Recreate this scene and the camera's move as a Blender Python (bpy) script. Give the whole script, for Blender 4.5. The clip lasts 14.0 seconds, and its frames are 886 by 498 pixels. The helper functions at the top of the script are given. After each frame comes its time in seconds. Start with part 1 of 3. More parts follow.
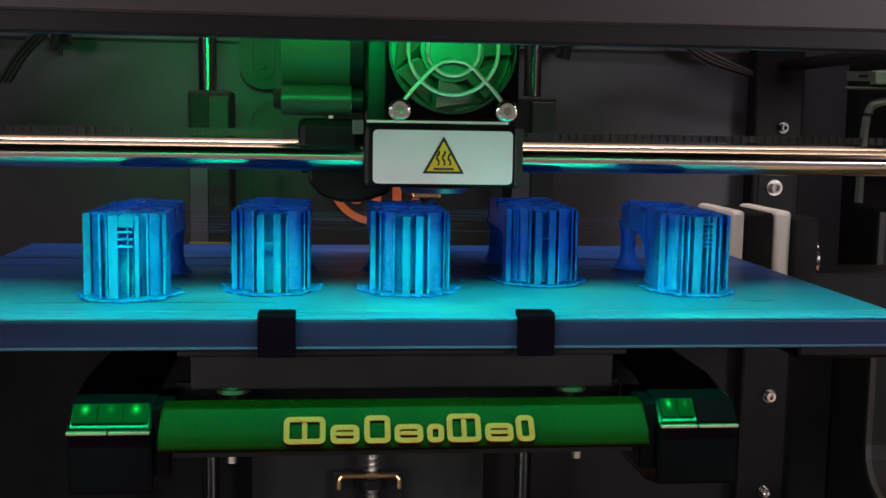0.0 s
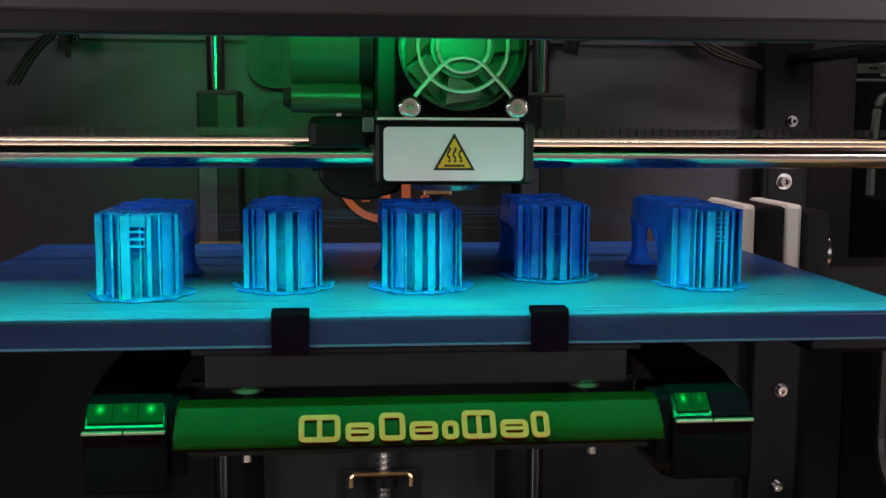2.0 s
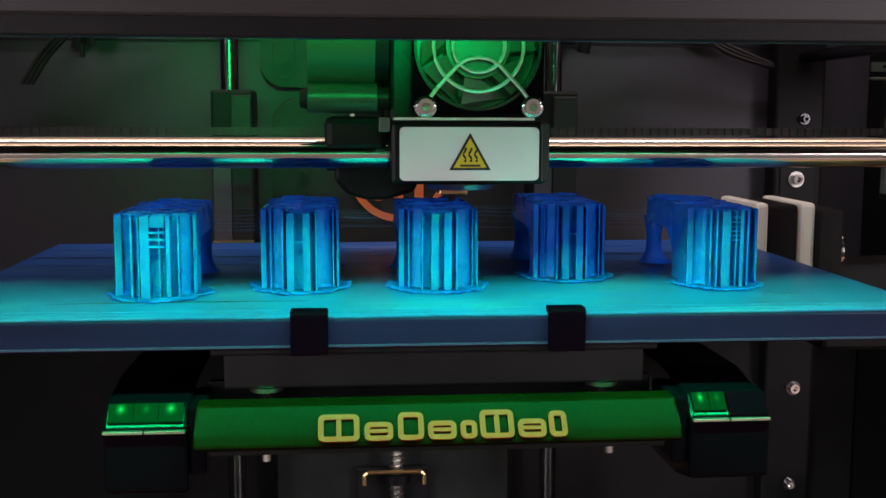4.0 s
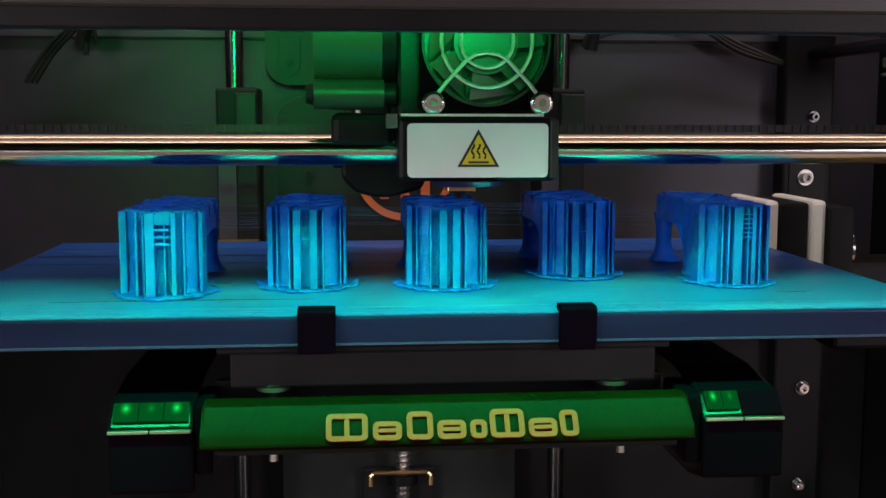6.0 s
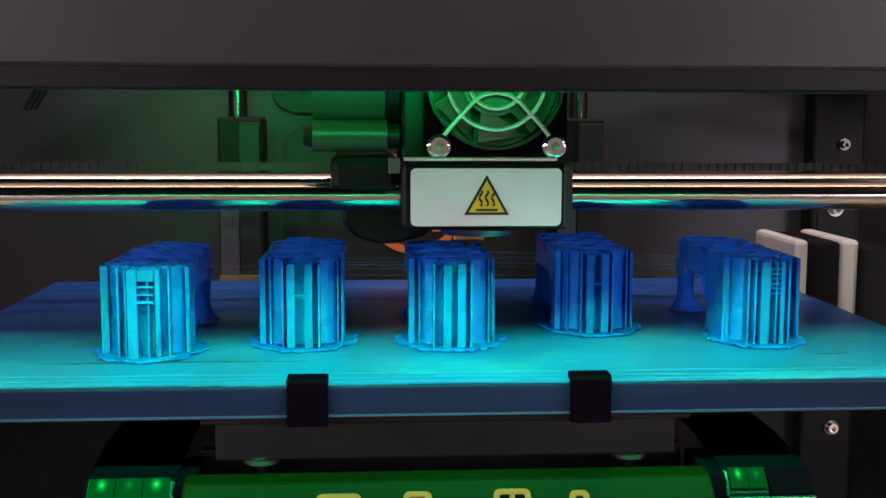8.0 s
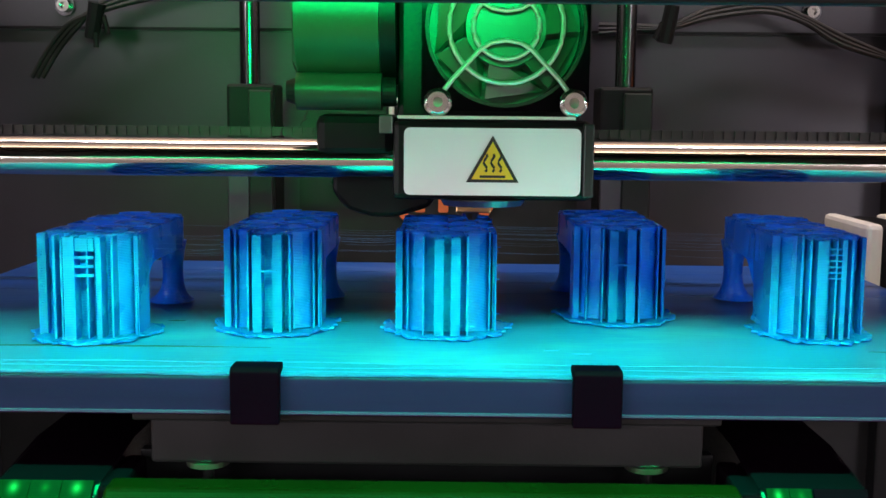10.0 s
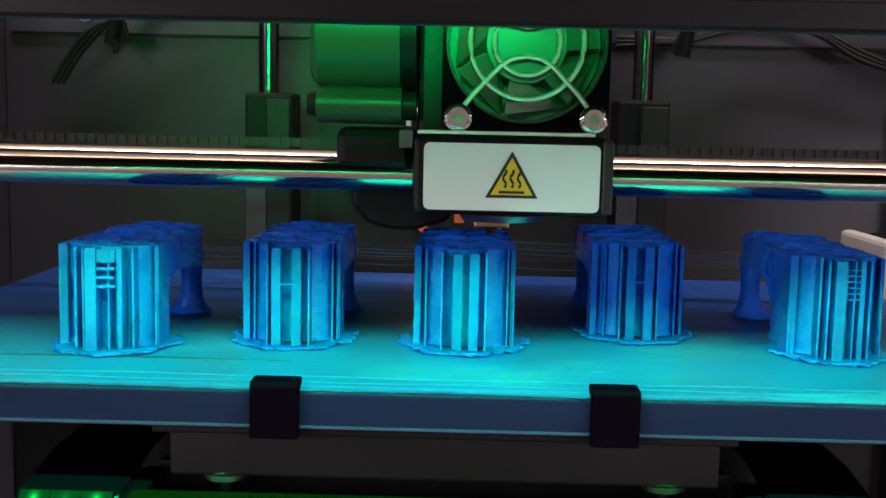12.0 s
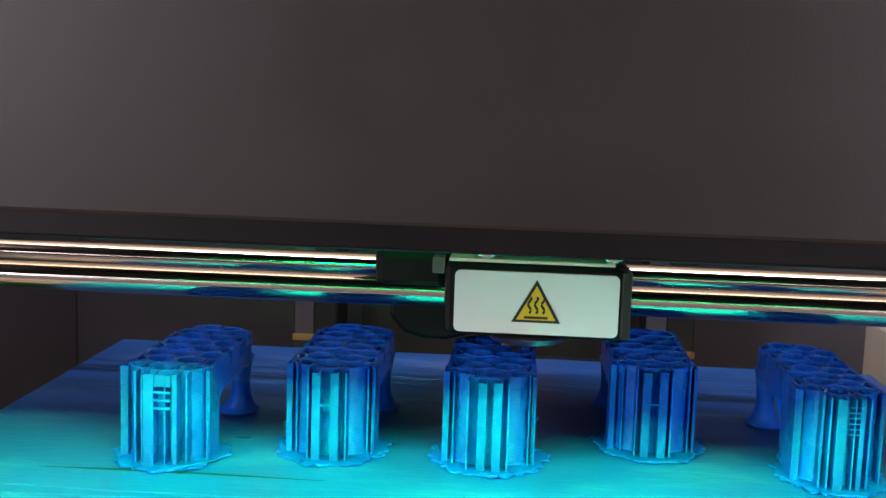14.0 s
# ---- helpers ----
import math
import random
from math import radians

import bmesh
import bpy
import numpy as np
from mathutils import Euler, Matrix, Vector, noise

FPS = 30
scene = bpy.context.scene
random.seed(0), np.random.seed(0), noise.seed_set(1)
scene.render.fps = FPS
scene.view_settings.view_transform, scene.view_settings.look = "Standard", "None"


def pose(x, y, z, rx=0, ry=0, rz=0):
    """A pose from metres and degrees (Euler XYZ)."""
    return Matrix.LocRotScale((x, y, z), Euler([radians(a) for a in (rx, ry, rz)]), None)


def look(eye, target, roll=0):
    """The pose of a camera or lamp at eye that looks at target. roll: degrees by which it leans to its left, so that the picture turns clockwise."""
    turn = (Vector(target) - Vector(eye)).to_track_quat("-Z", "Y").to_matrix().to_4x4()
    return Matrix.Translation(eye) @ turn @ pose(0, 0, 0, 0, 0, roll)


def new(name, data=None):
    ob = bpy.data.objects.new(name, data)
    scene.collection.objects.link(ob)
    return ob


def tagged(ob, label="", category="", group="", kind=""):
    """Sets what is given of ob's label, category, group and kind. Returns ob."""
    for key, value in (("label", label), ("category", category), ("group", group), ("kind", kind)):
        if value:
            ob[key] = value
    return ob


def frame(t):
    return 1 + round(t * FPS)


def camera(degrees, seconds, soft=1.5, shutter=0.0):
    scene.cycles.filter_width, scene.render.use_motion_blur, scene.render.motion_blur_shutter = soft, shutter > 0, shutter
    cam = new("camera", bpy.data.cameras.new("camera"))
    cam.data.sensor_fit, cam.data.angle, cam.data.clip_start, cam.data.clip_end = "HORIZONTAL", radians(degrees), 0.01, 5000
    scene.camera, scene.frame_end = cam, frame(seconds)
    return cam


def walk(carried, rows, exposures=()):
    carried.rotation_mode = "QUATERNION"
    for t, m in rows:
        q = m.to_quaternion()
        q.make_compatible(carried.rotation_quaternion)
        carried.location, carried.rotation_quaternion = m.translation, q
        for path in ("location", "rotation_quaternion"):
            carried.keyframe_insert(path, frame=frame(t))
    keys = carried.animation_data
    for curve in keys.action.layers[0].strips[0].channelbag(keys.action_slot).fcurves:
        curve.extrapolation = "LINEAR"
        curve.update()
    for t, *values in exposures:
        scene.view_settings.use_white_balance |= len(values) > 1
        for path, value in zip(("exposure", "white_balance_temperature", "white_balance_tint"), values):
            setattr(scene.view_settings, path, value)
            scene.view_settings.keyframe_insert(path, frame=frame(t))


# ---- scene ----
cam = camera(44.0, 14.0)
PATH = [
    (0, (-0.01892, 0.01744, 0.24907), (0.08324, 1.00533, 0.13228), 0.94),
    (0.5, (-0.01605, 0.01805, 0.24979), (0.08645, 1.00565, 0.13083), 0.69),
    (1, (-0.01835, 0.01667, 0.25056), (0.08461, 1.00404, 0.13015), 0.63),
    (1.5, (-0.02079, 0.01717, 0.24972), (0.08369, 1.00460, 0.13116), 0.61),
    (2, (-0.02061, 0.01797, 0.24868), (0.07626, 1.00617, 0.13000), 0.31),
    (2.5, (-0.02259, 0.01838, 0.24816), (0.07310, 1.00665, 0.12914), 0.30),
    (3, (-0.02299, 0.01691, 0.24977), (0.07086, 1.00508, 0.12853), 0.26),
    (5.5, (-0.02425, 0.01923, 0.24952), (0.06421, 1.00780, 0.12738), 0.15),
    (6, (-0.02438, 0.02074, 0.24821), (0.06283, 1.00959, 0.12753), 0.09),
    (6.5, (-0.02354, 0.02047, 0.24853), (0.05913, 1.00933, 0.12472), -0.05),
    (7, (-0.02587, 0.02104, 0.24773), (0.05568, 1.01033, 0.12661), 0.11),
    (7.5, (-0.02492, 0.02300, 0.24875), (0.05183, 1.01229, 0.12461), -0.02),
    (8, (-0.01781, 0.04228, 0.25974), (0.04883, 1.03295, 0.14084), 0.20),
    (8.1, (-0.01623, 0.05239, 0.25507), (0.04628, 1.04396, 0.14162), 0.30),
    (8.3, (-0.01248, 0.06614, 0.24604), (0.02010, 1.05624, 0.10950), 0.11),
    (8.5, (-0.00798, 0.07427, 0.23060), (0.00389, 1.06340, 0.08409), 0.17),
    (8.7, (-0.00228, 0.07971, 0.24446), (0.02343, 1.06439, 0.07203), 0.58),
    (9, (0.00427, 0.08290, 0.24878), (0.00762, 1.07557, 0.12794), -0.33),
    (11.3, (0.00487, 0.08271, 0.24947), (-0.00737, 1.07528, 0.12846), 1.25),
    (11.5, (0.00612, 0.08288, 0.24973), (-0.01025, 1.07594, 0.13322), 1.14),
    (12, (0.00276, 0.08224, 0.25152), (-0.01407, 1.07513, 0.13367), 1.24),
    (12.5, (0.00445, 0.08272, 0.25518), (-0.01911, 1.07612, 0.14291), 1.27),
    (13, (0.00855, 0.08328, 0.25382), (-0.01910, 1.07679, 0.14344), 1.27),
    (13.3, (0.00619, 0.08080, 0.25775), (-0.02414, 1.07414, 0.14663), 1.19),
    (13.5, (0.00544, 0.07497, 0.26516), (-0.03029, 1.06837, 0.15618), 1.27),
    (13.6, (0.00306, 0.07355, 0.27216), (-0.02950, 1.06573, 0.15166), 1.41),
    (14, (0.00920, 0.06664, 0.28703), (-0.05964, 1.05582, 0.15751), 1.84),
]
EXPOSURES = [(0.0, 0.0), (1.5, 0.0), (3.0, 0.0), (7.5, -0.1), (8.0, 0.1), (8.5, 0.25), (9.0, 0.58), (11.3, 0.3), (12.5, 0.05), (13.5, 0.2), (14.0, 0.35)]
walk(cam, [(t, look(eye, target, roll)) for t, eye, target, roll in PATH], EXPOSURES)

# ---- world and lights ----
world = bpy.data.worlds.new("room_air")
scene.world = world
world.use_nodes = True
wn = world.node_tree.nodes["Background"]
wn.inputs[0].default_value = (0.80, 0.84, 1.0, 1)
wn.inputs[1].default_value = 0.06


def area_lamp(name, eye, target, sx, sy, watts, colour, spread=180):
    d = bpy.data.lights.new(name, "AREA")
    d.shape, d.size, d.size_y, d.energy, d.color, d.spread = "RECTANGLE", sx, sy, watts, colour, radians(spread)
    ob = new(name, d)
    ob.matrix_world = look(eye, target)
    return ob


GREEN = (0.0, 1.0, 0.20)
# two unseen fills added opposite the printer, others in front of and over its open top and at its head, and its own
# green bezel strip
area_lamp("front_fill", (-1.35, -1.80, 0.60), (0.0, 0.3, 0.25), 0.9, 0.8, 28, (1.0, 0.90, 0.97))
area_lamp("front_fill", (1.40, -1.80, 0.60), (0.0, 0.3, 0.25), 0.8, 0.8, 25, (1.0, 0.90, 0.97))
# unseen lamp added to light the back wall and the rear of the plate
area_lamp("overhead_fill", (0.0, 0.02, 1.70), (0.0, 0.40, 0.3), 1.2, 0.10, 10.5, (1.0, 0.93, 1.0))
# unseen lamp added to warm the ceiling that the rods reflect
area_lamp("ceiling_bounce_fill", (0.0, 0.35, 1.35), (0.0, 0.35, 1.75), 3.4, 0.10, 12, (1.0, 0.81, 0.60))
# thin unseen lamps added to draw bright stripes on the rods
for y in (0.16, 0.30, 0.46):
    area_lamp("overhead_fill", (0.0, y, 1.72), (0.0, y, 0.0), 3.4, 0.018, 1.0, (1.0, 0.75, 0.48))
area_lamp("bezel_led_strip", (0, 0.2435, 0.2800), (0, 0.275, 0.20), 0.25, 0.0016, 1.5, (0.0, 1.0, 0.25))
# unseen green lamp added to brighten the fan, motor and wall behind
area_lamp("head_green_fill", (-0.025, 0.258, 0.2880), (-0.025, 0.42, 0.2900), 0.10, 0.006, 0.042, GREEN, 54)


# ---- materials ----
def material(name, base, rough=0.5, metal=0.0, var=0.25, scale=300.0, bump=0.15, spec=0.5, dark=None, stretch=(1, 1, 1), fine=6.0, trans=0.0, sss=0.0, rand=0.0):
    m = bpy.data.materials.new(name)
    m.use_nodes = True
    n, l = m.node_tree.nodes, m.node_tree.links
    p = n["Principled BSDF"]
    tc = n.new("ShaderNodeTexCoord")
    mp = n.new("ShaderNodeMapping")
    mp.inputs["Scale"].default_value = stretch
    l.new(tc.outputs["Object"], mp.inputs[0])
    a, b = n.new("ShaderNodeTexNoise"), n.new("ShaderNodeTexNoise")
    a.inputs["Scale"].default_value, a.inputs["Detail"].default_value = scale / fine, 5
    b.inputs["Scale"].default_value, b.inputs["Detail"].default_value = scale * 3, 3
    l.new(mp.outputs[0], a.inputs[0])
    l.new(mp.outputs[0], b.inputs[0])
    mix = n.new("ShaderNodeMix")
    mix.data_type = "RGBA"
    d = dark or [c * (1 - var) for c in base]
    mix.inputs[6].default_value = (*d, 1)
    mix.inputs[7].default_value = (*[min(1, c * (1 + var * 0.5)) for c in base], 1)
    r = n.new("ShaderNodeMapRange")
    r.inputs[1].default_value, r.inputs[2].default_value = 0.3, 0.7
    l.new(a.outputs[0], r.inputs[0])
    l.new(r.outputs[0], mix.inputs[0])
    out = mix.outputs[2]
    if rand:
        oi, hs = n.new("ShaderNodeObjectInfo"), n.new("ShaderNodeHueSaturation")
        rr = n.new("ShaderNodeMapRange")
        rr.inputs[3].default_value, rr.inputs[4].default_value = 1 - rand, 1 + rand
        l.new(oi.outputs["Random"], rr.inputs[0])
        l.new(rr.outputs[0], hs.inputs["Value"])
        l.new(out, hs.inputs["Color"])
        out = hs.outputs[0]
    l.new(out, p.inputs["Base Color"])
    rg = n.new("ShaderNodeMapRange")
    rg.inputs[3].default_value, rg.inputs[4].default_value = max(0.02, rough * 0.8), min(1, rough * 1.2)
    l.new(a.outputs[0], rg.inputs[0])
    l.new(rg.outputs[0], p.inputs["Roughness"])
    p.inputs["Metallic"].default_value = metal
    p.inputs["Specular IOR Level"].default_value = spec
    p.inputs["Transmission Weight"].default_value = trans
    if sss:
        p.inputs["Subsurface Weight"].default_value = sss
        p.inputs["Subsurface Radius"].default_value = (0.0005, 0.0018, 0.0035)
    if bump:
        bp = n.new("ShaderNodeBump")
        bp.inputs["Strength"].default_value, bp.inputs["Distance"].default_value = bump, 0.0004
        l.new(b.outputs[0], bp.inputs["Height"])
        l.new(bp.outputs[0], p.inputs["Normal"])
    return m


def layered(name, base, rough, pitch=0.00035, strength=0.5, sss=0.25, axis=2, through_light=0.25):
    """Printed plastic: fine layer lines stacked upwards, soft inside."""
    m = material(name, base, rough, var=0.22, scale=400, bump=0, sss=sss, rand=0.08, spec=0.40)
    n, l = m.node_tree.nodes, m.node_tree.links
    p = n["Principled BSDF"]
    tc, w = n.new("ShaderNodeTexCoord"), n.new("ShaderNodeTexWave")
    w.bands_direction = "XYZ"[axis]
    w.inputs["Scale"].default_value = 0.314 / pitch
    w.inputs["Distortion"].default_value = 0.6
    l.new(tc.outputs["Object"], w.inputs[0])
    bp = n.new("ShaderNodeBump")
    bp.inputs["Strength"].default_value, bp.inputs["Distance"].default_value = strength, 0.0002
    l.new(w.outputs["Fac"], bp.inputs["Height"])
    l.new(bp.outputs[0], p.inputs["Normal"])
    # thin walls let part of the light pass
    tr, mx = n.new("ShaderNodeBsdfTranslucent"), n.new("ShaderNodeMixShader")
    l.new(p.inputs["Base Color"].links[0].from_socket, tr.inputs["Color"])
    mx.inputs[0].default_value = through_light
    l.new(p.outputs[0], mx.inputs[1])
    l.new(tr.outputs[0], mx.inputs[2])
    l.new(mx.outputs[0], n["Material Output"].inputs["Surface"])
    return m


def glow(name, colour, power):
    m = bpy.data.materials.new(name)
    m.use_nodes = True
    p = m.node_tree.nodes["Principled BSDF"]
    p.inputs["Base Color"].default_value = (*[c * 0.004 for c in colour], 1)
    p.inputs["Emission Color"].default_value = (*colour, 1)
    p.inputs["Emission Strength"].default_value = power
    return m


def lens_glow(name, peak):
    """A clear window with a green glow put into its emission, brightest high in the middle."""
    m = glow(name, (0.01, 1.0, 0.12), 0.03)
    n, l = m.node_tree.nodes, m.node_tree.links
    p = n["Principled BSDF"]
    p.inputs["Specular IOR Level"].default_value = 0.012
    p.inputs["Roughness"].default_value = 0.35
    tc, mp, gr = n.new("ShaderNodeTexCoord"), n.new("ShaderNodeMapping"), n.new("ShaderNodeTexGradient")
    gr.gradient_type = "SPHERICAL"
    mp.inputs["Location"].default_value = (-1.0, -0.75, -0.75)
    mp.inputs["Scale"].default_value = (2.0, 1.1, 1.1)
    pw, rg = n.new("ShaderNodeMath"), n.new("ShaderNodeMapRange")
    pw.operation = "POWER"
    pw.inputs[1].default_value = 5.0
    rg.inputs[3].default_value, rg.inputs[4].default_value = 0.032, peak
    l.new(tc.outputs["Generated"], mp.inputs[0])
    l.new(mp.outputs[0], gr.inputs[0])
    l.new(gr.outputs["Fac"], pw.inputs[0])
    l.new(pw.outputs[0], rg.inputs[0])
    l.new(rg.outputs[0], p.inputs["Emission Strength"])
    return m


M = dict(
    case=material("painted_case", (0.0165, 0.0140, 0.0150), 0.42, var=0.26, scale=1500, bump=0.10, fine=40),
    wallm=material("inner_wall_paint", (0.053, 0.050, 0.064), 0.45, var=0.2, scale=120, bump=0.12),
    wood=material("wood_table", (0.42, 0.20, 0.11), 0.45, var=0.4, scale=60, stretch=(1, 8, 8), bump=0.2),
    plaster=material("room_plaster", (0.42, 0.40, 0.38), 0.8, var=0.08, scale=8, bump=0.1),
    ceil=material("ceiling_paint", (0.74, 0.62, 0.55), 0.8, var=0.06, scale=8, bump=0.1),
    black=material("black_plastic", (0.006, 0.006, 0.007), 0.42, var=0.3, scale=300, bump=0.12, spec=0.22),
    darkwall=material("black_steel", (0.007, 0.007, 0.008), 0.5, var=0.3, scale=120, bump=0.1, spec=0.2),
    rubber=material("matt_black_clip", (0.006, 0.0002, 0.003), 0.65, var=0.3, scale=300, bump=0.15, spec=0.01),
    gloss=material("glossy_black", (0.004, 0.0016, 0.004), 0.13, var=0.3, scale=200, bump=0.02, spec=0.04),
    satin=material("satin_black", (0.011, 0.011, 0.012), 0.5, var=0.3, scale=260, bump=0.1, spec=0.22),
    bar=material("satin_bar", (0.006, 0.0050, 0.001), 0.28, var=0.25, scale=260, bump=0.01, spec=0.02),
    greyp=material("dark_grey_plastic", (0.026, 0.029, 0.028), 0.42, var=0.3, scale=260, bump=0.12, spec=0.3),
    plate=material("acrylic_plate", (0.023, 0.0065, 0.046), 0.25, var=0.45, scale=120, bump=0.06, stretch=(0.3, 1, 3), spec=0.14),
    edge=material("polished_edge", (0.060, 0.022, 0.10), 0.3, var=0.4, scale=200, bump=0.05, stretch=(0.1, 1, 1)),
    tape=material("blue_tape", (0.014, 0.080, 0.36), 0.36, var=0.34, scale=200, bump=0.25, stretch=(0.25, 1, 1)),
    tapeedge=material("worn_tape", (0.03, 0.11, 0.46), 0.36, var=0.3, scale=320, bump=0.3, stretch=(0.2, 1, 1)),
    chrome=material("chrome", (0.85, 0.85, 0.84), 0.12, 1.0, var=0.08, scale=300, bump=0),
    zinc=material("zinc_steel", (0.62, 0.60, 0.56), 0.35, 1.0, var=0.15, scale=300, bump=0.1),
    darkzinc=material("dull_zinc", (0.14, 0.17, 0.15), 0.4, 0.6, var=0.2, scale=300, bump=0.1),
    brass=material("brass", (0.75, 0.48, 0.22), 0.3, 1.0, var=0.2, scale=300, bump=0.05),
    alu=material("brushed_aluminium", (0.88, 0.84, 0.78), 0.40, 0.12, var=0.12, scale=300, bump=0.1, stretch=(1, 1, 0.1)),
    darkrod=material("dark_guide_rod", (0.16, 0.16, 0.17), 0.22, 1.0, var=0.15, scale=200, bump=0),
    label=material("white_label", (0.86, 0.87, 0.87), 0.4, var=0.04, scale=200, bump=0.03),
    yellow=material("sign_yellow", (0.80, 0.55, 0.03), 0.4, var=0.06, scale=200, bump=0.02),
    ink=material("sign_black", (0.02, 0.02, 0.02), 0.5, var=0.1, scale=200, bump=0.02),
    orange=material("orange_print", (0.80, 0.20, 0.06), 0.45, var=0.12, scale=200, bump=0.03),
    letter=material("amber_letter", (0.52, 0.026, 0.010), 0.45, var=0.12, scale=200, bump=0.03, spec=0.12),
    wire=material("guard_wire_zinc", (0.88, 0.92, 0.88), 0.30, 0.75, var=0.1, scale=300, bump=0.03),
    # grey of the reflection on the glossy bearing housings
    facing=material("grey_face_reflection", (0.095, 0.095, 0.115), 0.35, var=0.25, scale=200, bump=0.08),
    motorp=material("grey_motor_shell", (0.040, 0.064, 0.042), 0.34, var=0.25, scale=260, bump=0.08, spec=0.35),
    strandm=material("pale_strand", (0.16, 0.32, 0.60), 0.3, var=0.3, scale=300, bump=0),
    beamp=material("dark_beam_plastic", (0.017, 0.0165, 0.018), 0.45, var=0.3, scale=260, bump=0.1, spec=0.25),
    pcb=material("circuit_board", (0.30, 0.42, 0.33), 0.4, var=0.2, scale=300, bump=0.1),
    cable=material("cable_rubber", (0.02, 0.02, 0.02), 0.5, var=0.2, scale=300, bump=0.05),
    clearfan=material("clear_fan_plastic", (0.060, 0.115, 0.075), 0.36, var=0.2, scale=200, bump=0.04),
    lit=lens_glow("glowing_window", 1.3),
    dimlit=lens_glow("dim_glowing_window", 0.25),
    led=glow("led_chip", (0.02, 1.0, 0.25), 90.0),
    pla=layered("blue_print", (0.005, 0.150, 0.84), 0.28, through_light=0.25),
    # greener copy of the blue print: some green light put into its colour
    thin=layered("thin_support_greened", (0.008, 0.180, 0.80), 0.28, sss=0.3, through_light=0.5),
)

# tape: pale scuffs rubbed along its length
tn, tl = M["tape"].node_tree.nodes, M["tape"].node_tree.links
tp = tn["Principled BSDF"]
tcoord, tmap, tnoise = tn.new("ShaderNodeTexCoord"), tn.new("ShaderNodeMapping"), tn.new("ShaderNodeTexNoise")
tmap.inputs["Scale"].default_value = (0.35, 1.0, 1.0)
tnoise.inputs["Scale"].default_value, tnoise.inputs["Detail"].default_value, tnoise.inputs["Roughness"].default_value = 70, 8, 0.65
tmask, tmix = tn.new("ShaderNodeMapRange"), tn.new("ShaderNodeMix")
tmask.inputs[1].default_value, tmask.inputs[2].default_value, tmask.inputs[4].default_value = 0.52, 0.72, 0.6
tmix.data_type = "RGBA"
tmix.inputs[7].default_value = (0.10, 0.19, 0.46, 1)
tl.new(tcoord.outputs["Object"], tmap.inputs[0])
tl.new(tmap.outputs[0], tnoise.inputs[0])
tl.new(tnoise.outputs[0], tmask.inputs[0])
tl.new(tmask.outputs[0], tmix.inputs[0])
tl.new(tp.inputs["Base Color"].links[0].from_socket, tmix.inputs[6])
tl.new(tmix.outputs[2], tp.inputs["Base Color"])

# ground rods: fine marks round them draw reflections out along their length
M["ground"] = material("ground_rod", (0.80, 0.76, 0.73), 0.11, 1.0, var=0.05, scale=300, bump=0, stretch=(0.05, 1, 1))
gn, gl = M["ground"].node_tree.nodes, M["ground"].node_tree.links
gt = gn.new("ShaderNodeTangent")
gt.direction_type, gt.axis = "RADIAL", "X"
gl.new(gt.outputs[0], gn["Principled BSDF"].inputs["Tangent"])
gn["Principled BSDF"].inputs["Anisotropic"].default_value = 1.0
gn["Principled BSDF"].inputs["Anisotropic Rotation"].default_value = 0.25


# ---- mesh helpers ----
def part(name, bm, mat, parent=None, label="", smooth=False):
    me = bpy.data.meshes.new(name)
    bmesh.ops.recalc_face_normals(bm, faces=bm.faces[:])
    bm.to_mesh(me)
    bm.free()
    if smooth:
        for f in me.polygons:
            f.use_smooth = True
        me.set_sharp_from_angle(angle=radians(38))
    for one in mat if isinstance(mat, list) else [mat]:
        me.materials.append(M[one])
    ob = new(name, me)
    if parent:
        ob.parent = parent
    if label:
        ob["label"] = label
    return ob


def thing(name, label, category, at=(0, 0, 0), group="", kind=""):
    ob = new(name)
    ob.location = at
    ob.empty_display_size = 0.01
    bpy.context.view_layer.update()
    return tagged(ob, label, category, group, kind)


def box(x0, x1, y0, y1, z0, z1, bevel=0.0, bm=None, seg=2):
    own = bmesh.new()
    r = bmesh.ops.create_cube(own, size=1)
    for v in r["verts"]:
        v.co = ((x0 + x1) / 2 + v.co.x * (x1 - x0), (y0 + y1) / 2 + v.co.y * (y1 - y0), (z0 + z1) / 2 + v.co.z * (z1 - z0))
    if bevel:
        bmesh.ops.bevel(own, geom=own.edges[:], offset=bevel, segments=seg, affect="EDGES", profile=0.5)
    return joined(bm, own)


def joined(bm, own):
    if bm is None:
        return own
    me = bpy.data.meshes.new("joint")
    own.to_mesh(me)
    own.free()
    bm.from_mesh(me)
    bpy.data.meshes.remove(me)
    return bm


def rod(a, b, r, r2=None, seg=20, bm=None, caps=True):
    own = bmesh.new()
    a, b = Vector(a), Vector(b)
    bmesh.ops.create_cone(own, cap_ends=caps, segments=seg, radius1=r, radius2=r if r2 is None else r2, depth=(b - a).length)
    m = (b - a).to_track_quat("Z", "Y").to_matrix().to_4x4()
    own.transform(Matrix.Translation((a + b) / 2) @ m)
    return joined(bm, own)


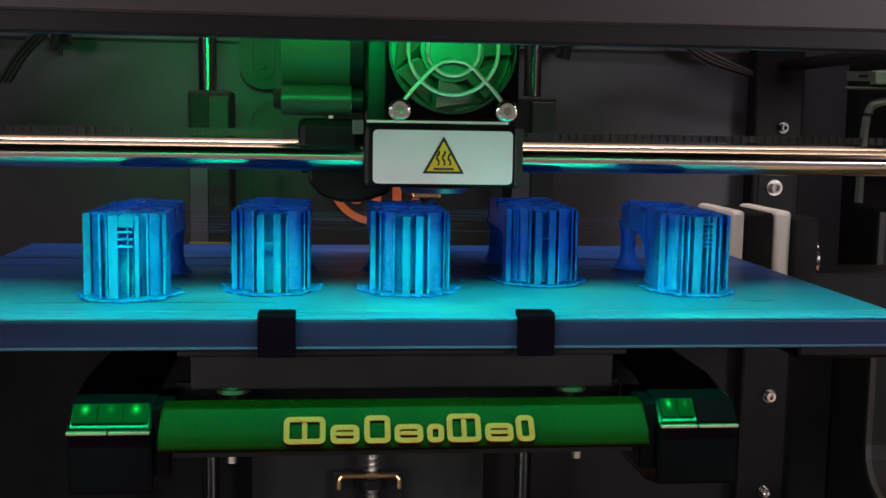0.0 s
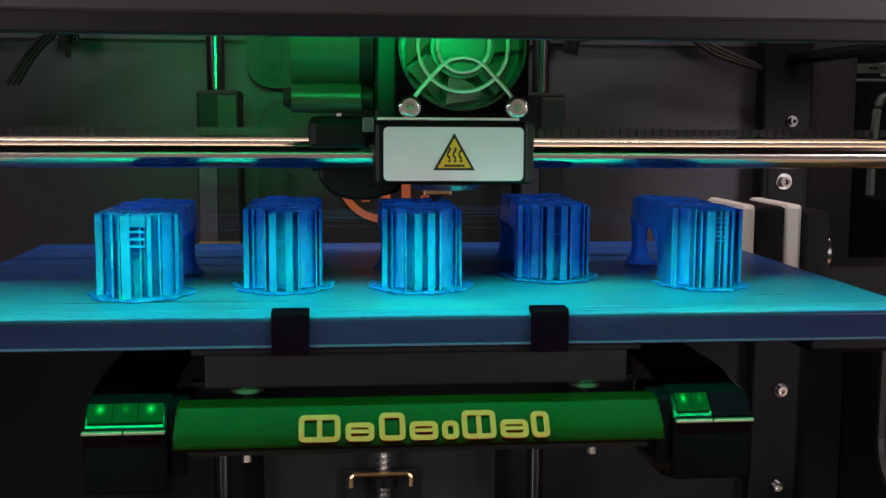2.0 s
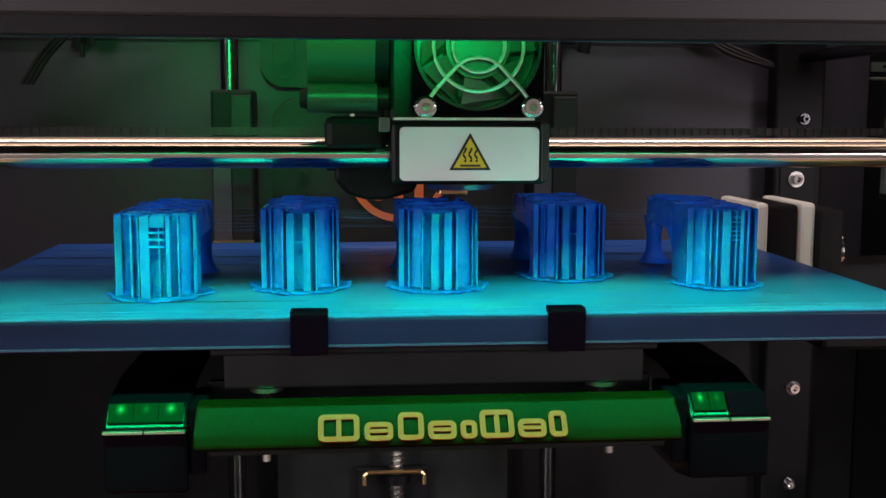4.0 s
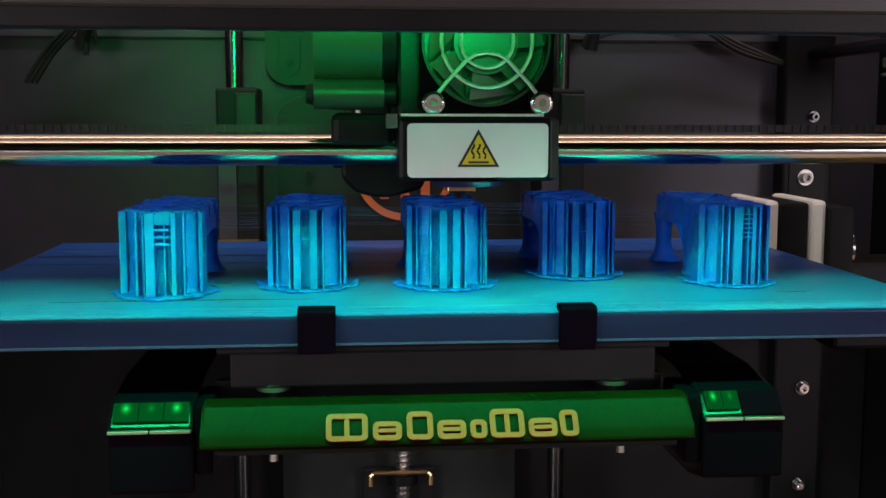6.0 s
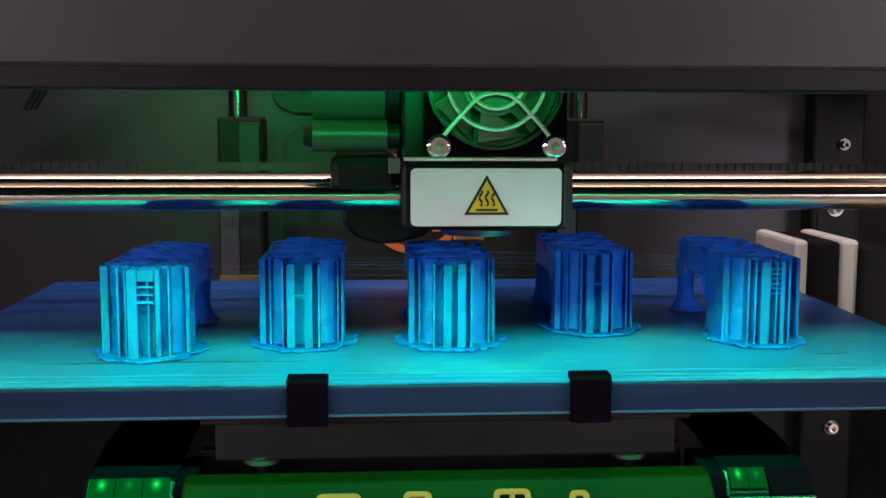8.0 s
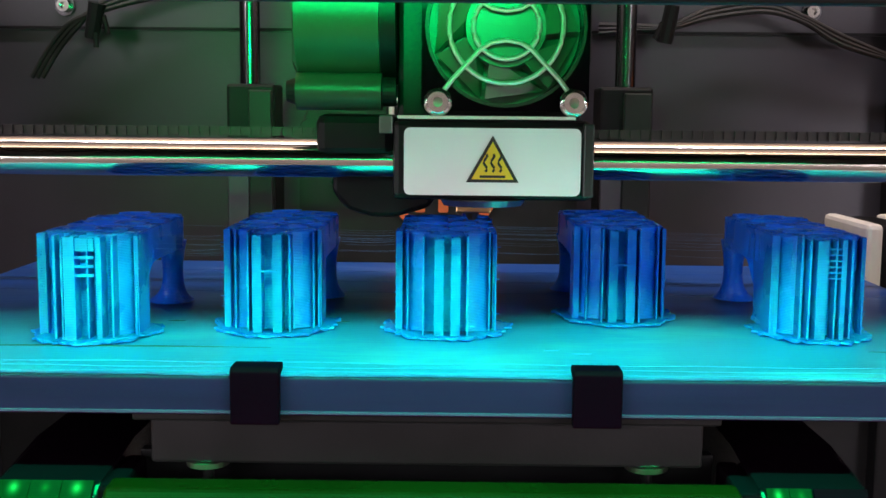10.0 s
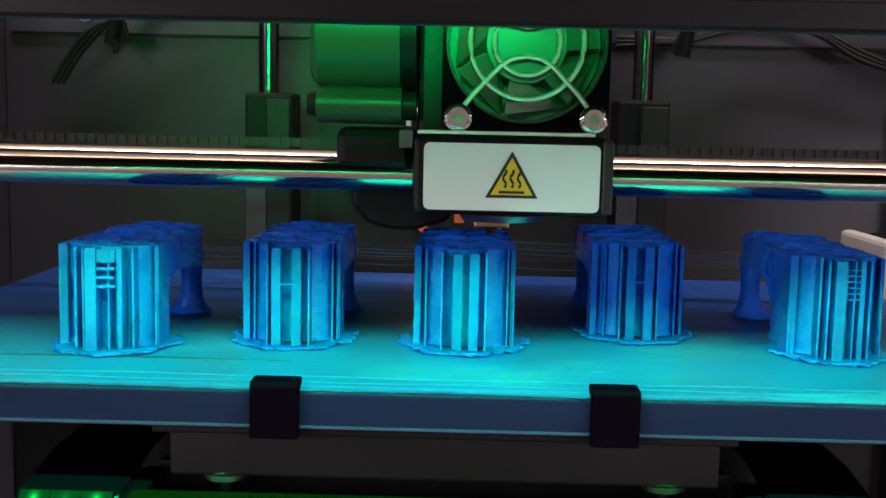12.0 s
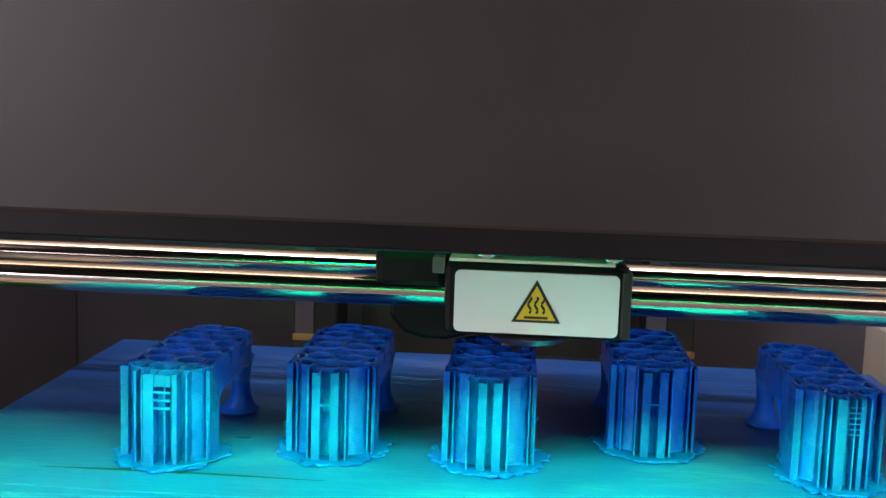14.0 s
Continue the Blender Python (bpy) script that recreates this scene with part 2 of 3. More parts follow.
def tube(points, r, seg=8, bm=None, closed=False):
    own = bmesh.new()
    pts = [Vector(p) for p in points]
    rings, n = [], len(pts)
    ref = Vector((0, 0, 1))
    for i, p in enumerate(pts):
        d = (pts[(i + 1) % n] - pts[i - 1]) if closed else (pts[min(i + 1, n - 1)] - pts[max(i - 1, 0)])
        d.normalize()
        u = d.cross(ref)
        if u.length < 0.2:
            u = d.cross(Vector((0, 1, 0)))
        u.normalize()
        v = u.cross(d)
        rings.append([own.verts.new(p + r * (math.cos(2 * math.pi * k / seg) * u + math.sin(2 * math.pi * k / seg) * v)) for k in range(seg)])
    for i in range(n if closed else n - 1):
        a, b = rings[i], rings[(i + 1) % n]
        for k in range(seg):
            own.faces.new((a[k], a[(k + 1) % seg], b[(k + 1) % seg], b[k]))
    if not closed:
        own.faces.new(rings[0])
        own.faces.new(rings[-1][::-1])
    return joined(bm, own)


def prism(outline, axis, lo, hi, bm=None, bevel=0.0):
    """A flat outline of (u, v) pairs, made thick along x, y or z."""
    own = bmesh.new()

    def at(u, v, w):
        return {"x": (w, u, v), "y": (u, w, v), "z": (u, v, w)}[axis]

    a = [own.verts.new(at(u, v, lo)) for u, v in outline]
    b = [own.verts.new(at(u, v, hi)) for u, v in outline]
    n = len(outline)
    own.faces.new(a)
    own.faces.new(b[::-1])
    for i in range(n):
        own.faces.new((a[i], a[(i + 1) % n], b[(i + 1) % n], b[i]))
    if bevel:
        bmesh.ops.bevel(own, geom=own.edges[:], offset=bevel, segments=2, affect="EDGES", profile=0.5)
    return joined(bm, own)


def rounded(x0, x1, z0, z1, r, seg=5):
    pts = []
    for cx, cz, a0 in ((x1 - r, z1 - r, 0), (x0 + r, z1 - r, 90), (x0 + r, z0 + r, 180), (x1 - r, z0 + r, 270)):
        for k in range(seg + 1):
            a = radians(a0 + 90 * k / seg)
            pts.append((cx + r * math.cos(a), cz + r * math.sin(a)))
    return pts


def ring_outline(outer, inner, axis, lo, hi, bm=None):
    """A thick frame between two outlines with the same number of points."""
    own = bmesh.new()

    def at(u, v, w):
        return {"x": (w, u, v), "y": (u, w, v), "z": (u, v, w)}[axis]

    n = len(outer)
    oa, ob, ia, ib = ([own.verts.new(at(u, v, w)) for u, v in some] for some, w in ((outer, lo), (outer, hi), (inner, lo), (inner, hi)))
    for i in range(n):
        j = (i + 1) % n
        own.faces.new((oa[i], oa[j], ob[j], ob[i]))
        own.faces.new((ia[i], ib[i], ib[j], ia[j]))
        own.faces.new((oa[i], ia[i], ia[j], oa[j]))
        own.faces.new((ob[i], ob[j], ib[j], ib[i]))
    return joined(bm, own)


def circle(cx, cz, r, n=32):
    return [(cx + r * math.cos(2 * math.pi * k / n), cz + r * math.sin(2 * math.pi * k / n)) for k in range(n)]


def structure(name, bm, mat, label, category):
    return tagged(part(name, bm, mat), label, category, kind="structure")


# ---- the room round the printer ----
structure("floor", box(-1.9, 1.9, -1.9, 1.9, -0.80, -0.75), "plaster", "pale plain floor of the room", "floor")
structure("ceiling", box(-1.9, 1.9, -1.9, 1.9, 1.75, 1.80), "ceil", "pale plain room ceiling", "ceiling")
for nm, b in (("wall_north", (-1.9, 1.9, 1.85, 1.9)), ("wall_south", (-1.9, 1.9, -1.9, -1.85)), ("wall_east", (1.85, 1.9, -1.85, 1.85)), ("wall_west", (-1.9, -1.85, -1.85, 1.85))):
    structure(nm, box(*b, -0.75, 1.75), "plaster", "pale plain room wall", "wall")
table = thing("table", "reddish-brown wooden table under the printer", "table", (0, 0.3, -0.04))
part("tabletop", box(-0.7, 0.7, -0.26, 0.5, 0.0, 0.04, 0.003), "wood", table)
for x in (-0.65, 0.65):
    for y in (-0.2, 0.44):
        part("leg", box(x - 0.025, x + 0.025, y - 0.025, y + 0.025, -0.71, 0.0, 0.002), "wood", table)

# ---- printer case ----
case = thing("printer_case", "dark grey painted 3D printer case with an open front", "printer case")
part("base_tray", box(-0.235, 0.235, 0.236, 0.57, 0.0, 0.03, 0.003), "case", case)
part("back_panel", box(-0.193, 0.240, 0.552, 0.56, 0.031, 0.40), "wallm", case)
# dark sheet added for the shade low on the back wall
part("lower_back_panel", box(-0.192, 0.239, 0.5480, 0.5516, 0.0312, 0.150, 0.0008), "satin", case, "dark sheet standing in for the shade low on the back panel")
part("side_panel", box(-0.240, -0.232, 0.2388, 0.56, 0.031, 0.310), "wallm", case)
part("corner_panel", prism([(-0.2318, 0.47), (-0.2318, 0.551), (-0.1935, 0.5595), (-0.1935, 0.552)], "z", 0.031, 0.399), "wallm", case)
right = ring_outline(rounded(0.2388, 0.56, 0.0305, 0.310, 0.004), rounded(0.30, 0.507, 0.075, 0.270, 0.022), "x", 0.2405, 0.2485)
part("side_panel", right, "darkwall", case)
part("cutout_trim", ring_outline(rounded(0.2980, 0.5090, 0.0730, 0.2720, 0.0235), rounded(0.3005, 0.5065, 0.0755, 0.2695, 0.0215), "x", 0.2375, 0.2403), "greyp", case, "pale worn rim of the side cutout")
# front strip deepened out of view to shade the middle of the plate
part("top_frame", box(-0.2485, 0.2485, 0.2345, 0.340, 0.401, 0.410, 0.001), "case", case)
part("top_frame", box(-0.2485, 0.2485, 0.545, 0.57, 0.401, 0.410, 0.001), "case", case)
# front bezel, its dark lip, and the light strip behind it with an added shield
part("bezel", box(-0.2485, 0.2485, 0.2345, 0.2385, 0.2682, 0.4005, 0.0008), "case", case, "grey front bezel with a fine grain")
part("bezel_lip", box(-0.2485, 0.2485, 0.2350, 0.2382, 0.2643, 0.2696, 0.0006), "black", case)
part("led_board", box(-0.130, 0.130, 0.2388, 0.2525, 0.2812, 0.2830), "pcb", case)
# unseen shield, added to end the green light partway across the plate
part("led_shield", box(-0.2400, 0.2400, 0.2527, 0.2540, 0.2727, 0.2830), "satin", case)
for k in range(27):
    part("led", box(-0.1184 + 0.009 * k, -0.1160 + 0.009 * k, 0.2438, 0.2462, 0.2802, 0.2811), "led", case, "green light-emitting chip")
crate = thing("wooden_crate", "reddish-brown wooden crate beside the printer", "crate", (0.45, 0.62, 0.0))
part("panel", box(-0.09, 0.09, -0.25, 0.25, 0.001, 0.10, 0.003), "wood", crate)
part("panel", box(-0.088, 0.09, -0.25, 0.25, 0.102, 0.30, 0.003), "orange", crate, "reddish painted upper board")

# back wall furniture
column = thing("corner_column", "dark vertical corner post with chrome bolts at the back of the case", "post", (0.1995, 0.551, 0.031))
part("post", box(-0.0125, 0.0125, -0.012, 0.0, 0.0, 0.355, 0.0015), "darkwall", column)


def bolt(parent, x, y, z, r=0.0036, mat="chrome", ring="darkrod"):
    """A socket-head bolt on a washer, facing the front."""
    part("washer", rod((x, y, z), (x, y - 0.0008, z), r * 1.15, bm=None, seg=24), ring, parent)
    bm = ring_outline(circle(x, z, r * 0.72, 24), circle(x, z, r * 0.4, 24), "y", y - 0.0034, y - 0.0009)
    rod((x, y - 0.0009, z), (x, y - 0.0016, z), r * 0.5, seg=12, bm=bm)
    part("bolt_head", bm, mat, parent)


bolt(column, -0.001, -0.0126, 0.1876, 0.0034, ring="zinc")
bolt(column, 0.002, -0.0122, 0.2170, 0.0024, "darkrod")
bolt(column, 0.002, -0.0122, 0.0826, 0.0032)
bolt(column, 0.002, -0.0122, 0.0330, 0.0030)
part("mounting_pad", box(-0.009, 0.009, -0.0125, -0.012, 0.172, 0.205, 0.0002), "satin", column)

# cables along the back, tied in bundles, and two bolts
def arc(pts, n=8):
    """A smooth line through a few points."""
    v = [Vector(p) for p in pts]
    v = [2 * v[0] - v[1]] + v + [2 * v[-1] - v[-2]]
    out = []
    for a, b, c, d in zip(v, v[1:], v[2:], v[3:]):
        for k in range(n):
            t = k / n
            out.append(0.5 * ((2 * b) + (c - a) * t + (2 * a - 5 * b + 4 * c - d) * t * t + (3 * b - a - 3 * c + d) * t ** 3))
    return out + [v[-2]]


lc = thing("cable_bundle", "black cable bundle tied at the top of the back panel", "cable", (-0.14, 0.54, 0.285))
for k in range(3):
    o = 0.0022 * k
    part("cable", tube(arc([(-0.030 + o, 0.002, -0.022), (-0.022 + o, 0.001, -0.010), (-0.012 + o, -0.002, 0.000), (0.000, -0.003, 0.0045 + o * 0.6), (0.019, 0, 0.0100 + o), (0.050, 0.003, 0.0150 + o), (0.075, 0.004, 0.017)]), 0.0011), "cable", lc, smooth=True)
part("cable_tie", rod((-0.0035, -0.002, -0.006), (0.0, -0.004, 0.008), 0.0030, 0.0036, seg=10), "satin", lc)
part("cable_tie", rod((0.0035, -0.002, -0.0045), (0.002, -0.003, 0.003), 0.0012, seg=8), "satin", lc)
part("cable_tie", rod((-0.001, -0.004, -0.010), (-0.001, -0.004, -0.004), 0.0012, seg=8), "satin", lc)
rc = thing("cable_bundle", "black cable bundle arching along the back panel", "cable", (0.12, 0.54, 0.287))
for k in range(3):
    o = 0.0018 * k
    part("cable", tube(arc([(-0.055, 0.004, -0.004 + o), (-0.040, 0, -0.0028 + o * 0.5), (-0.027, -0.003, -0.002 + o * 0.3), (-0.010, 0, 0.0026 + o), (0.012, 0, 0.0052 + o), (0.028, 0, 0.001 + o * 0.6), (0.045, 0.002, -0.008 + o), (0.075, 0.004, -0.016)]), 0.0011), "cable", rc, smooth=True)
part("cable_tie", rod((-0.0290, -0.002, -0.008), (-0.0265, -0.004, 0.007), 0.0032, 0.0030, seg=10), "satin", rc)
part("cable_tie", rod((-0.0330, -0.003, -0.0065), (-0.030, -0.003, 0.0), 0.0014, seg=8), "satin", rc)
for x in (-0.1585, 0.1545):
    bw = thing("panel_bolt", "small chrome bolt in the back panel", "bolt", (x, 0.5518, 0.2932), group="panel bolts")
    bolt(bw, 0, 0, 0, 0.0036)
for x in (-0.204, 0.2005):
    yr = thing("y_rod", "polished steel rod running front to back under the top", "rod", (x, 0.25, 0.278), group="side rods")
    part("shaft", rod((0, 0, 0), (0, 0.300, 0), 0.0030, seg=28), "darkrod", yr, smooth=True)
es = thing("end_stop", "small pale metal end-stop bracket with a green-lit strap", "bracket", (0.166, 0.400, 0.2625))
part("slotted_plate", ring_outline(rounded(0.0, 0.0105, 0.0030, 0.0064, 0.0006), rounded(0.0042, 0.0080, 0.0043, 0.0052, 0.0003), "y", 0.0, 0.0010), "darkzinc", es, "pale slotted plate")
part("connector", box(0.0106, 0.0240, -0.001, 0.004, 0.0020, 0.0068, 0.0004), "pcb", es)
part("rail", box(0.0, 0.030, 0.0, 0.002, 0.0, 0.0010, 0.0003), "darkzinc", es)
part("strap", tube(arc([(0.0080, 0.002, -0.041), (0.0083, 0.002, -0.025), (0.0095, 0.002, -0.0085), (0.0135, 0.002, -0.0045), (0.022, 0.002, -0.0040)]), 0.0016, 6), "darkzinc", es)
part("support_block", box(0.020, 0.034, 0.003, 0.030, -0.045, 0.008, 0.001), "black", es)
rail = thing("wall_seam_strip", "thin dark trim strip along the back panel", "trim", (0, 0.5515, 0.284))
part("strip", box(-0.19, 0.19, -0.0015, 0, -0.0006, 0.0006), "black", rail)

# z carriage behind the plate
zc = thing("z_carriage", "dark moulded lift carriage with round emblem and bearing housings", "carriage", (0, 0.53, 0.0))
arch = [(-0.056, 0.05), (0.056, 0.05), (0.056, 0.2445)] + [(0.056 - 0.0125 + 0.0125 * math.cos(radians(a)), 0.2445 + 0.0125 * math.sin(radians(a))) for a in range(15, 91, 15)]
arch += [(-0.056 + 0.0125 - 0.0125 * math.sin(radians(a)), 0.2445 + 0.0125 * math.cos(radians(a))) for a in range(0, 91, 15)]
part("back_shell", prism(arch, "y", 0.002, 0.010, bevel=0.0008), "greyp", zc)
part("upper_shell", prism(rounded(-0.061, 0.061, 0.262, 0.345, 0.009), "y", 0.006, 0.014, bevel=0.0008), "greyp", zc)
for x in (-0.0505, -0.027, 0.047):
    part("boss", ring_outline(rounded(x - 0.0055, x + 0.0055, 0.2665, 0.30, 0.0054), rounded(x - 0.0046, x + 0.0046, 0.2674, 0.299, 0.0045), "y", 0.0042, 0.0058), "greyp", zc)
    bolt(zc, x, 0.0058, 0.2725, 0.0024, "greyp", "greyp")
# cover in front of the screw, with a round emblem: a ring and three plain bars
part("front_cover", prism(rounded(-0.0545, 0.0535, 0.150, 0.2475, 0.004), "y", -0.0205, -0.0165, bevel=0.0006), "greyp", zc, "dark moulded cover with a round emblem")
bolt(zc, -0.041, -0.0206, 0.2227, 0.0025, "greyp", "greyp")
EX, EZ = 0.0016, 0.2239
part("emblem_ring", ring_outline(circle(EX, EZ, 0.0222, 48), circle(EX, EZ, 0.0191, 48), "y", -0.0216, -0.0207), "orange", zc, "orange-red printed ring")
for x in (-0.0091, 0.0, 0.0091):
    part("emblem_bar", prism(rounded(EX + x - 0.0020, EX + x + 0.0020, EZ - 0.0126, EZ + 0.0113, 0.0006, 2), "y", -0.0216, -0.0207), "orange", zc, "orange-red printed bar")
part("emblem_bar", prism(rounded(EX - 0.0111, EX + 0.0111, EZ + 0.0118, EZ + 0.0139, 0.0006, 2), "y", -0.0216, -0.0207), "orange", zc, "orange-red printed bar")
for x0, x1 in ((-0.0787, -0.0607), (0.0590, 0.0785)):
    part("bearing_housing", box(x0, x1, -0.04, -0.02, 0.150, 0.2598, 0.0012), "satin", zc)
    part("front_rib", box(x0 + 0.0085, x1 - 0.0008, -0.0425, -0.0402, 0.152, 0.2575, 0.0006), "greyp", zc)
    part("retaining_clip", box(x0 + 0.0004, x1 - 0.0004, -0.0450, -0.0427, 0.1935, 0.1962, 0.0003), "brass", zc, "brass-coloured retaining clip")
    # pale sheet added as the tape's reflection in the glossy housing
    part("bearing_face", box(x0 + 0.0006, x0 + 0.0083, -0.0418, -0.0402, 0.154, 0.2370, 0.0004), "facing", zc, "paler grey strip for the reflection on the lower housing")
    part("bracket", box(x0 + 0.003, x1 - 0.003, -0.0198, 0.0018, 0.155, 0.245, 0.001), "black", zc)

for x in (-0.0715, 0.0695):
    g = thing("guide_rod", "dark polished vertical guide rod at the back", "rod", (x, 0.5, 0.031), group="vertical guide rods")
    part("shaft", rod((0, 0, 0), (0, 0, 0.368), 0.0038, seg=28), "darkrod", g, smooth=True)
screw = thing("lead_screw", "steel threaded lead screw in the middle of the back", "screw", (0.0008, 0.518, 0.031))
part("core", rod((0, 0, 0), (0, 0, 0.368), 0.0027, seg=20), "zinc", screw, smooth=True)
turns = 130
part("thread", tube([(0.0028 * math.cos(k * math.pi / 5), 0.0028 * math.sin(k * math.pi / 5), 0.002 + k * 0.0028 / 10) for k in range(turns * 10)], 0.00075, 5), "zinc", screw, smooth=True)


def nut_plate(z, w, label, metal="alu"):
    n = thing("nut_bracket", label, "bracket", (-0.0005, 0.5135, z))
    pts = [(-w, 0, -0.006), (-w, 0, -0.0015), (-w + 0.0015, 0, 0.0), (w - 0.0015, 0, 0.0), (w, 0, -0.0015), (w, 0, -0.006)]
    bm = bmesh.new()
    for (x0, _, z0), (x1, _, z1) in zip(pts, pts[1:]):
        rod((x0, 0, z0), (x1, 0, z1), 0.0011, seg=8, bm=bm)
    part("wire_frame", bm, metal, n, smooth=True)
    part("collar", ring_outline(circle(0.0013, 0.0045, 0.007, 24), circle(0.0013, 0.0045, 0.0042, 24), "z", -0.006, -0.0016), "black", n)
    part("bracket_plate", box(-w - 0.003, w + 0.003, 0.012, 0.0165, -0.02, -0.002, 0.0006), "satin", n)


nut_plate(0.2545, 0.0185, "bright bent-metal bracket over the lead screw nut")
nut_plate(0.0835, 0.0140, "bent brass-coloured bracket at the lead screw foot", "brass")

# sensor board
board = thing("circuit_board", "small green-lit circuit board with pale components", "circuit board", (-0.0237, 0.5335, 0.2606))
part("board", box(0, 0.0315, 0, 0.0015, 0, 0.0150, 0.0002), "pcb", board)
for x, z, w, h in ((0.003, 0.0105, 0.004, 0.0022), (0.0075, 0.0085, 0.0016, 0.003), (0.0115, 0.0085, 0.0016, 0.003), (0.0155, 0.0085, 0.0016, 0.003), (0.0085, 0.0042, 0.0026, 0.0026), (0.0135, 0.0042, 0.0030, 0.0026), (0.0018, 0.0120, 0.0026, 0.0014)):
    part("component", box(x, x + w, -0.0012, -0.0002, z, z + h, 0.0002), "label", board)
part("mount_hole_pad", ring_outline(rounded(0.0008, 0.0056, 0.0008, 0.0056, 0.0012), rounded(0.0020, 0.0044, 0.0020, 0.0044, 0.0010), "y", -0.0007, -0.0001), "label", board)
part("connector", box(0.022, 0.0312, -0.008, -0.0002, 0.0005, 0.0135, 0.0006), "black", board)
for k in range(4):
    part("wire", tube([(0.0312 + 0.0045 * j, -0.004 - 0.001 * math.sin(j + k), 0.002 + 0.003 * k + 0.0008 * math.sin(j * 1.7 + k)) for j in range(5)], 0.0008), "cable", board, smooth=True)

# ---- stepper motor ----
motor = thing("stepper_motor", "square stepper motor with pale metal end caps and black core", "motor", (0.137, 0.4305, 0.1737))
part("end_cap", box(0.0, 0.0055, 0, 0.042, 0, 0.042, 0.0016), "alu", motor, "pale cast aluminium cap")
part("core", box(0.0057, 0.0180, 0.0015, 0.0405, 0.0008, 0.0412, 0.0014), "black", motor)
part("end_cap", box(0.0182, 0.0245, 0, 0.042, 0, 0.042, 0.0016), "alu", motor, "pale cast aluminium cap")
part("mount_plate", box(0.0247, 0.0345, -0.003, 0.045, -0.008, 0.0395, 0.0008), "satin", motor)
part("pulley", rod((0.0347, 0.012, 0.022), (0.0385, 0.012, 0.022), 0.0085, seg=28), "chrome", motor, smooth=False)
part("bracket", box(0.0347, 0.0950, 0.012, 0.04, -0.02, 0.016, 0.002), "black", motor)

# ---- build plate ----
PX, PY0, PY1, PZ = 0.1325, 0.2850, 0.4460, 0.2000
bp = thing("build_plate", "thick acrylic build plate covered with blue tape", "build plate", (0, PY0, 0.192))
part("slab", box(-PX, PX, 0.0, PY1 - PY0, 0.0, 0.0076, 0.0007, seg=3), "plate", bp, "smoky translucent acrylic slab")
part("lower_edge", box(-PX + 0.001, PX - 0.001, -0.0003, 0.0004, 0.0004, 0.0010, 0.0001), "edge", bp, "pale polished lower edge")
random.seed(4)
front = []
for k in range(81):
    x = -PX + 0.001 + (2 * PX - 0.002) * k / 80
    bulge = 0.0011 * math.exp(-((abs(x) - 0.031) / 0.022) ** 2) if abs(x) < 0.075 else 0
    front.append((x, 0.0012 - bulge + 0.00018 * math.sin(9 * k) + random.uniform(-0.0001, 0.0001)))
sheet = front + [(PX - 0.001, PY1 - PY0 - 0.001), (-PX + 0.001, PY1 - PY0 - 0.001)]
part("tape_sheet", prism(sheet, "z", 0.00765, 0.00800), "tape", bp, "matt blue tape with seams and worn front edge")
for y, w in ((0.0022, 0.0016), (0.0060, 0.0010), (0.0103, 0.0006)):
    pts = [(-PX + 0.002 + (2 * PX - 0.004) * k / 60, y + 0.0004 * math.sin(k * 0.7 + y * 900)) for k in range(61)]
    part("tape_ridge", prism(pts + [(x, v + w * (0.7 + 0.3 * math.sin(x * 130))) for x, v in reversed(pts)], "z", 0.00795, 0.00808), "tapeedge", bp, "paler wrinkled ridge of tape")
for y in (0.098, 0.118, 0.139):
    part("tape_seam", box(-PX + 0.002, PX - 0.002, y, y + 0.0016, 0.0078, 0.00806), "tape", bp)
# a slit where the tape has lifted
part("slit", prism([(-0.1015, 0.0232), (-0.08, 0.0234), (-0.055, 0.0238), (-0.033, 0.0240), (-0.055, 0.0248), (-0.08, 0.0249)], "z", 0.0079, 0.00808), "ink", bp)
for x, y, l in ((0.099, 0.026, 0.006), (-0.0601, 0.053, 0.0022), (-0.0218, 0.054, 0.0026), (0.032, 0.021, 0.002), (0.026, 0.024, 0.0015), (-0.0265, 0.048, 0.0022)):
    part("tape_nick", prism([(x - l, y), (x, y - 0.0004), (x + l, y + 0.0002), (x, y + 0.0005)], "z", 0.0079, 0.0081), "ink" if l > 0.0021 else "tapeedge", bp)

for x in (-0.0319, 0.0324):
    c = thing("plate_clip", "black plastic clip over the front edge of the plate", "clip", (x, PY0, 0.192), group="plate clips")
    prof = [(-0.0022, -0.0012), (0.0, -0.0012), (0.0, 0.0083), (0.0035, 0.0083), (0.0035, 0.0098), (-0.0014, 0.0098), (-0.0022, 0.0090)]
    part("clip_body", prism(prof, "x", -0.0046, 0.0046, bevel=0.0003), "rubber", c)

# ---- plate holder and lift arms ----
hold = thing("plate_holder", "black holder under the plate with chrome levelling screws", "plate holder", (0, 0.288, 0.181))
part("front_beam", box(-0.0535, 0.0540, 0.002, 0.010, 0.0, 0.0088, 0.0006), "beamp", hold)
part("top_flange", box(-0.0565, 0.0570, 0.0, 0.09, 0.0090, 0.0106, 0.0004), "satin", hold)
part("deck", box(-0.050, 0.050, 0.0102, 0.15, 0.001, 0.0088, 0.0006), "satin", hold)
for x in (-0.0432, 0.0438):
    part("levelling_knob", rod((x, 0.006, -0.0013), (x, 0.006, -0.0002), 0.0042, 0.0044, 28), "zinc", hold, "chrome levelling screw")
    part("screw_stem", rod((x, 0.006, -0.0050), (x, 0.006, -0.0014), 0.0012, seg=12), "satin", hold)

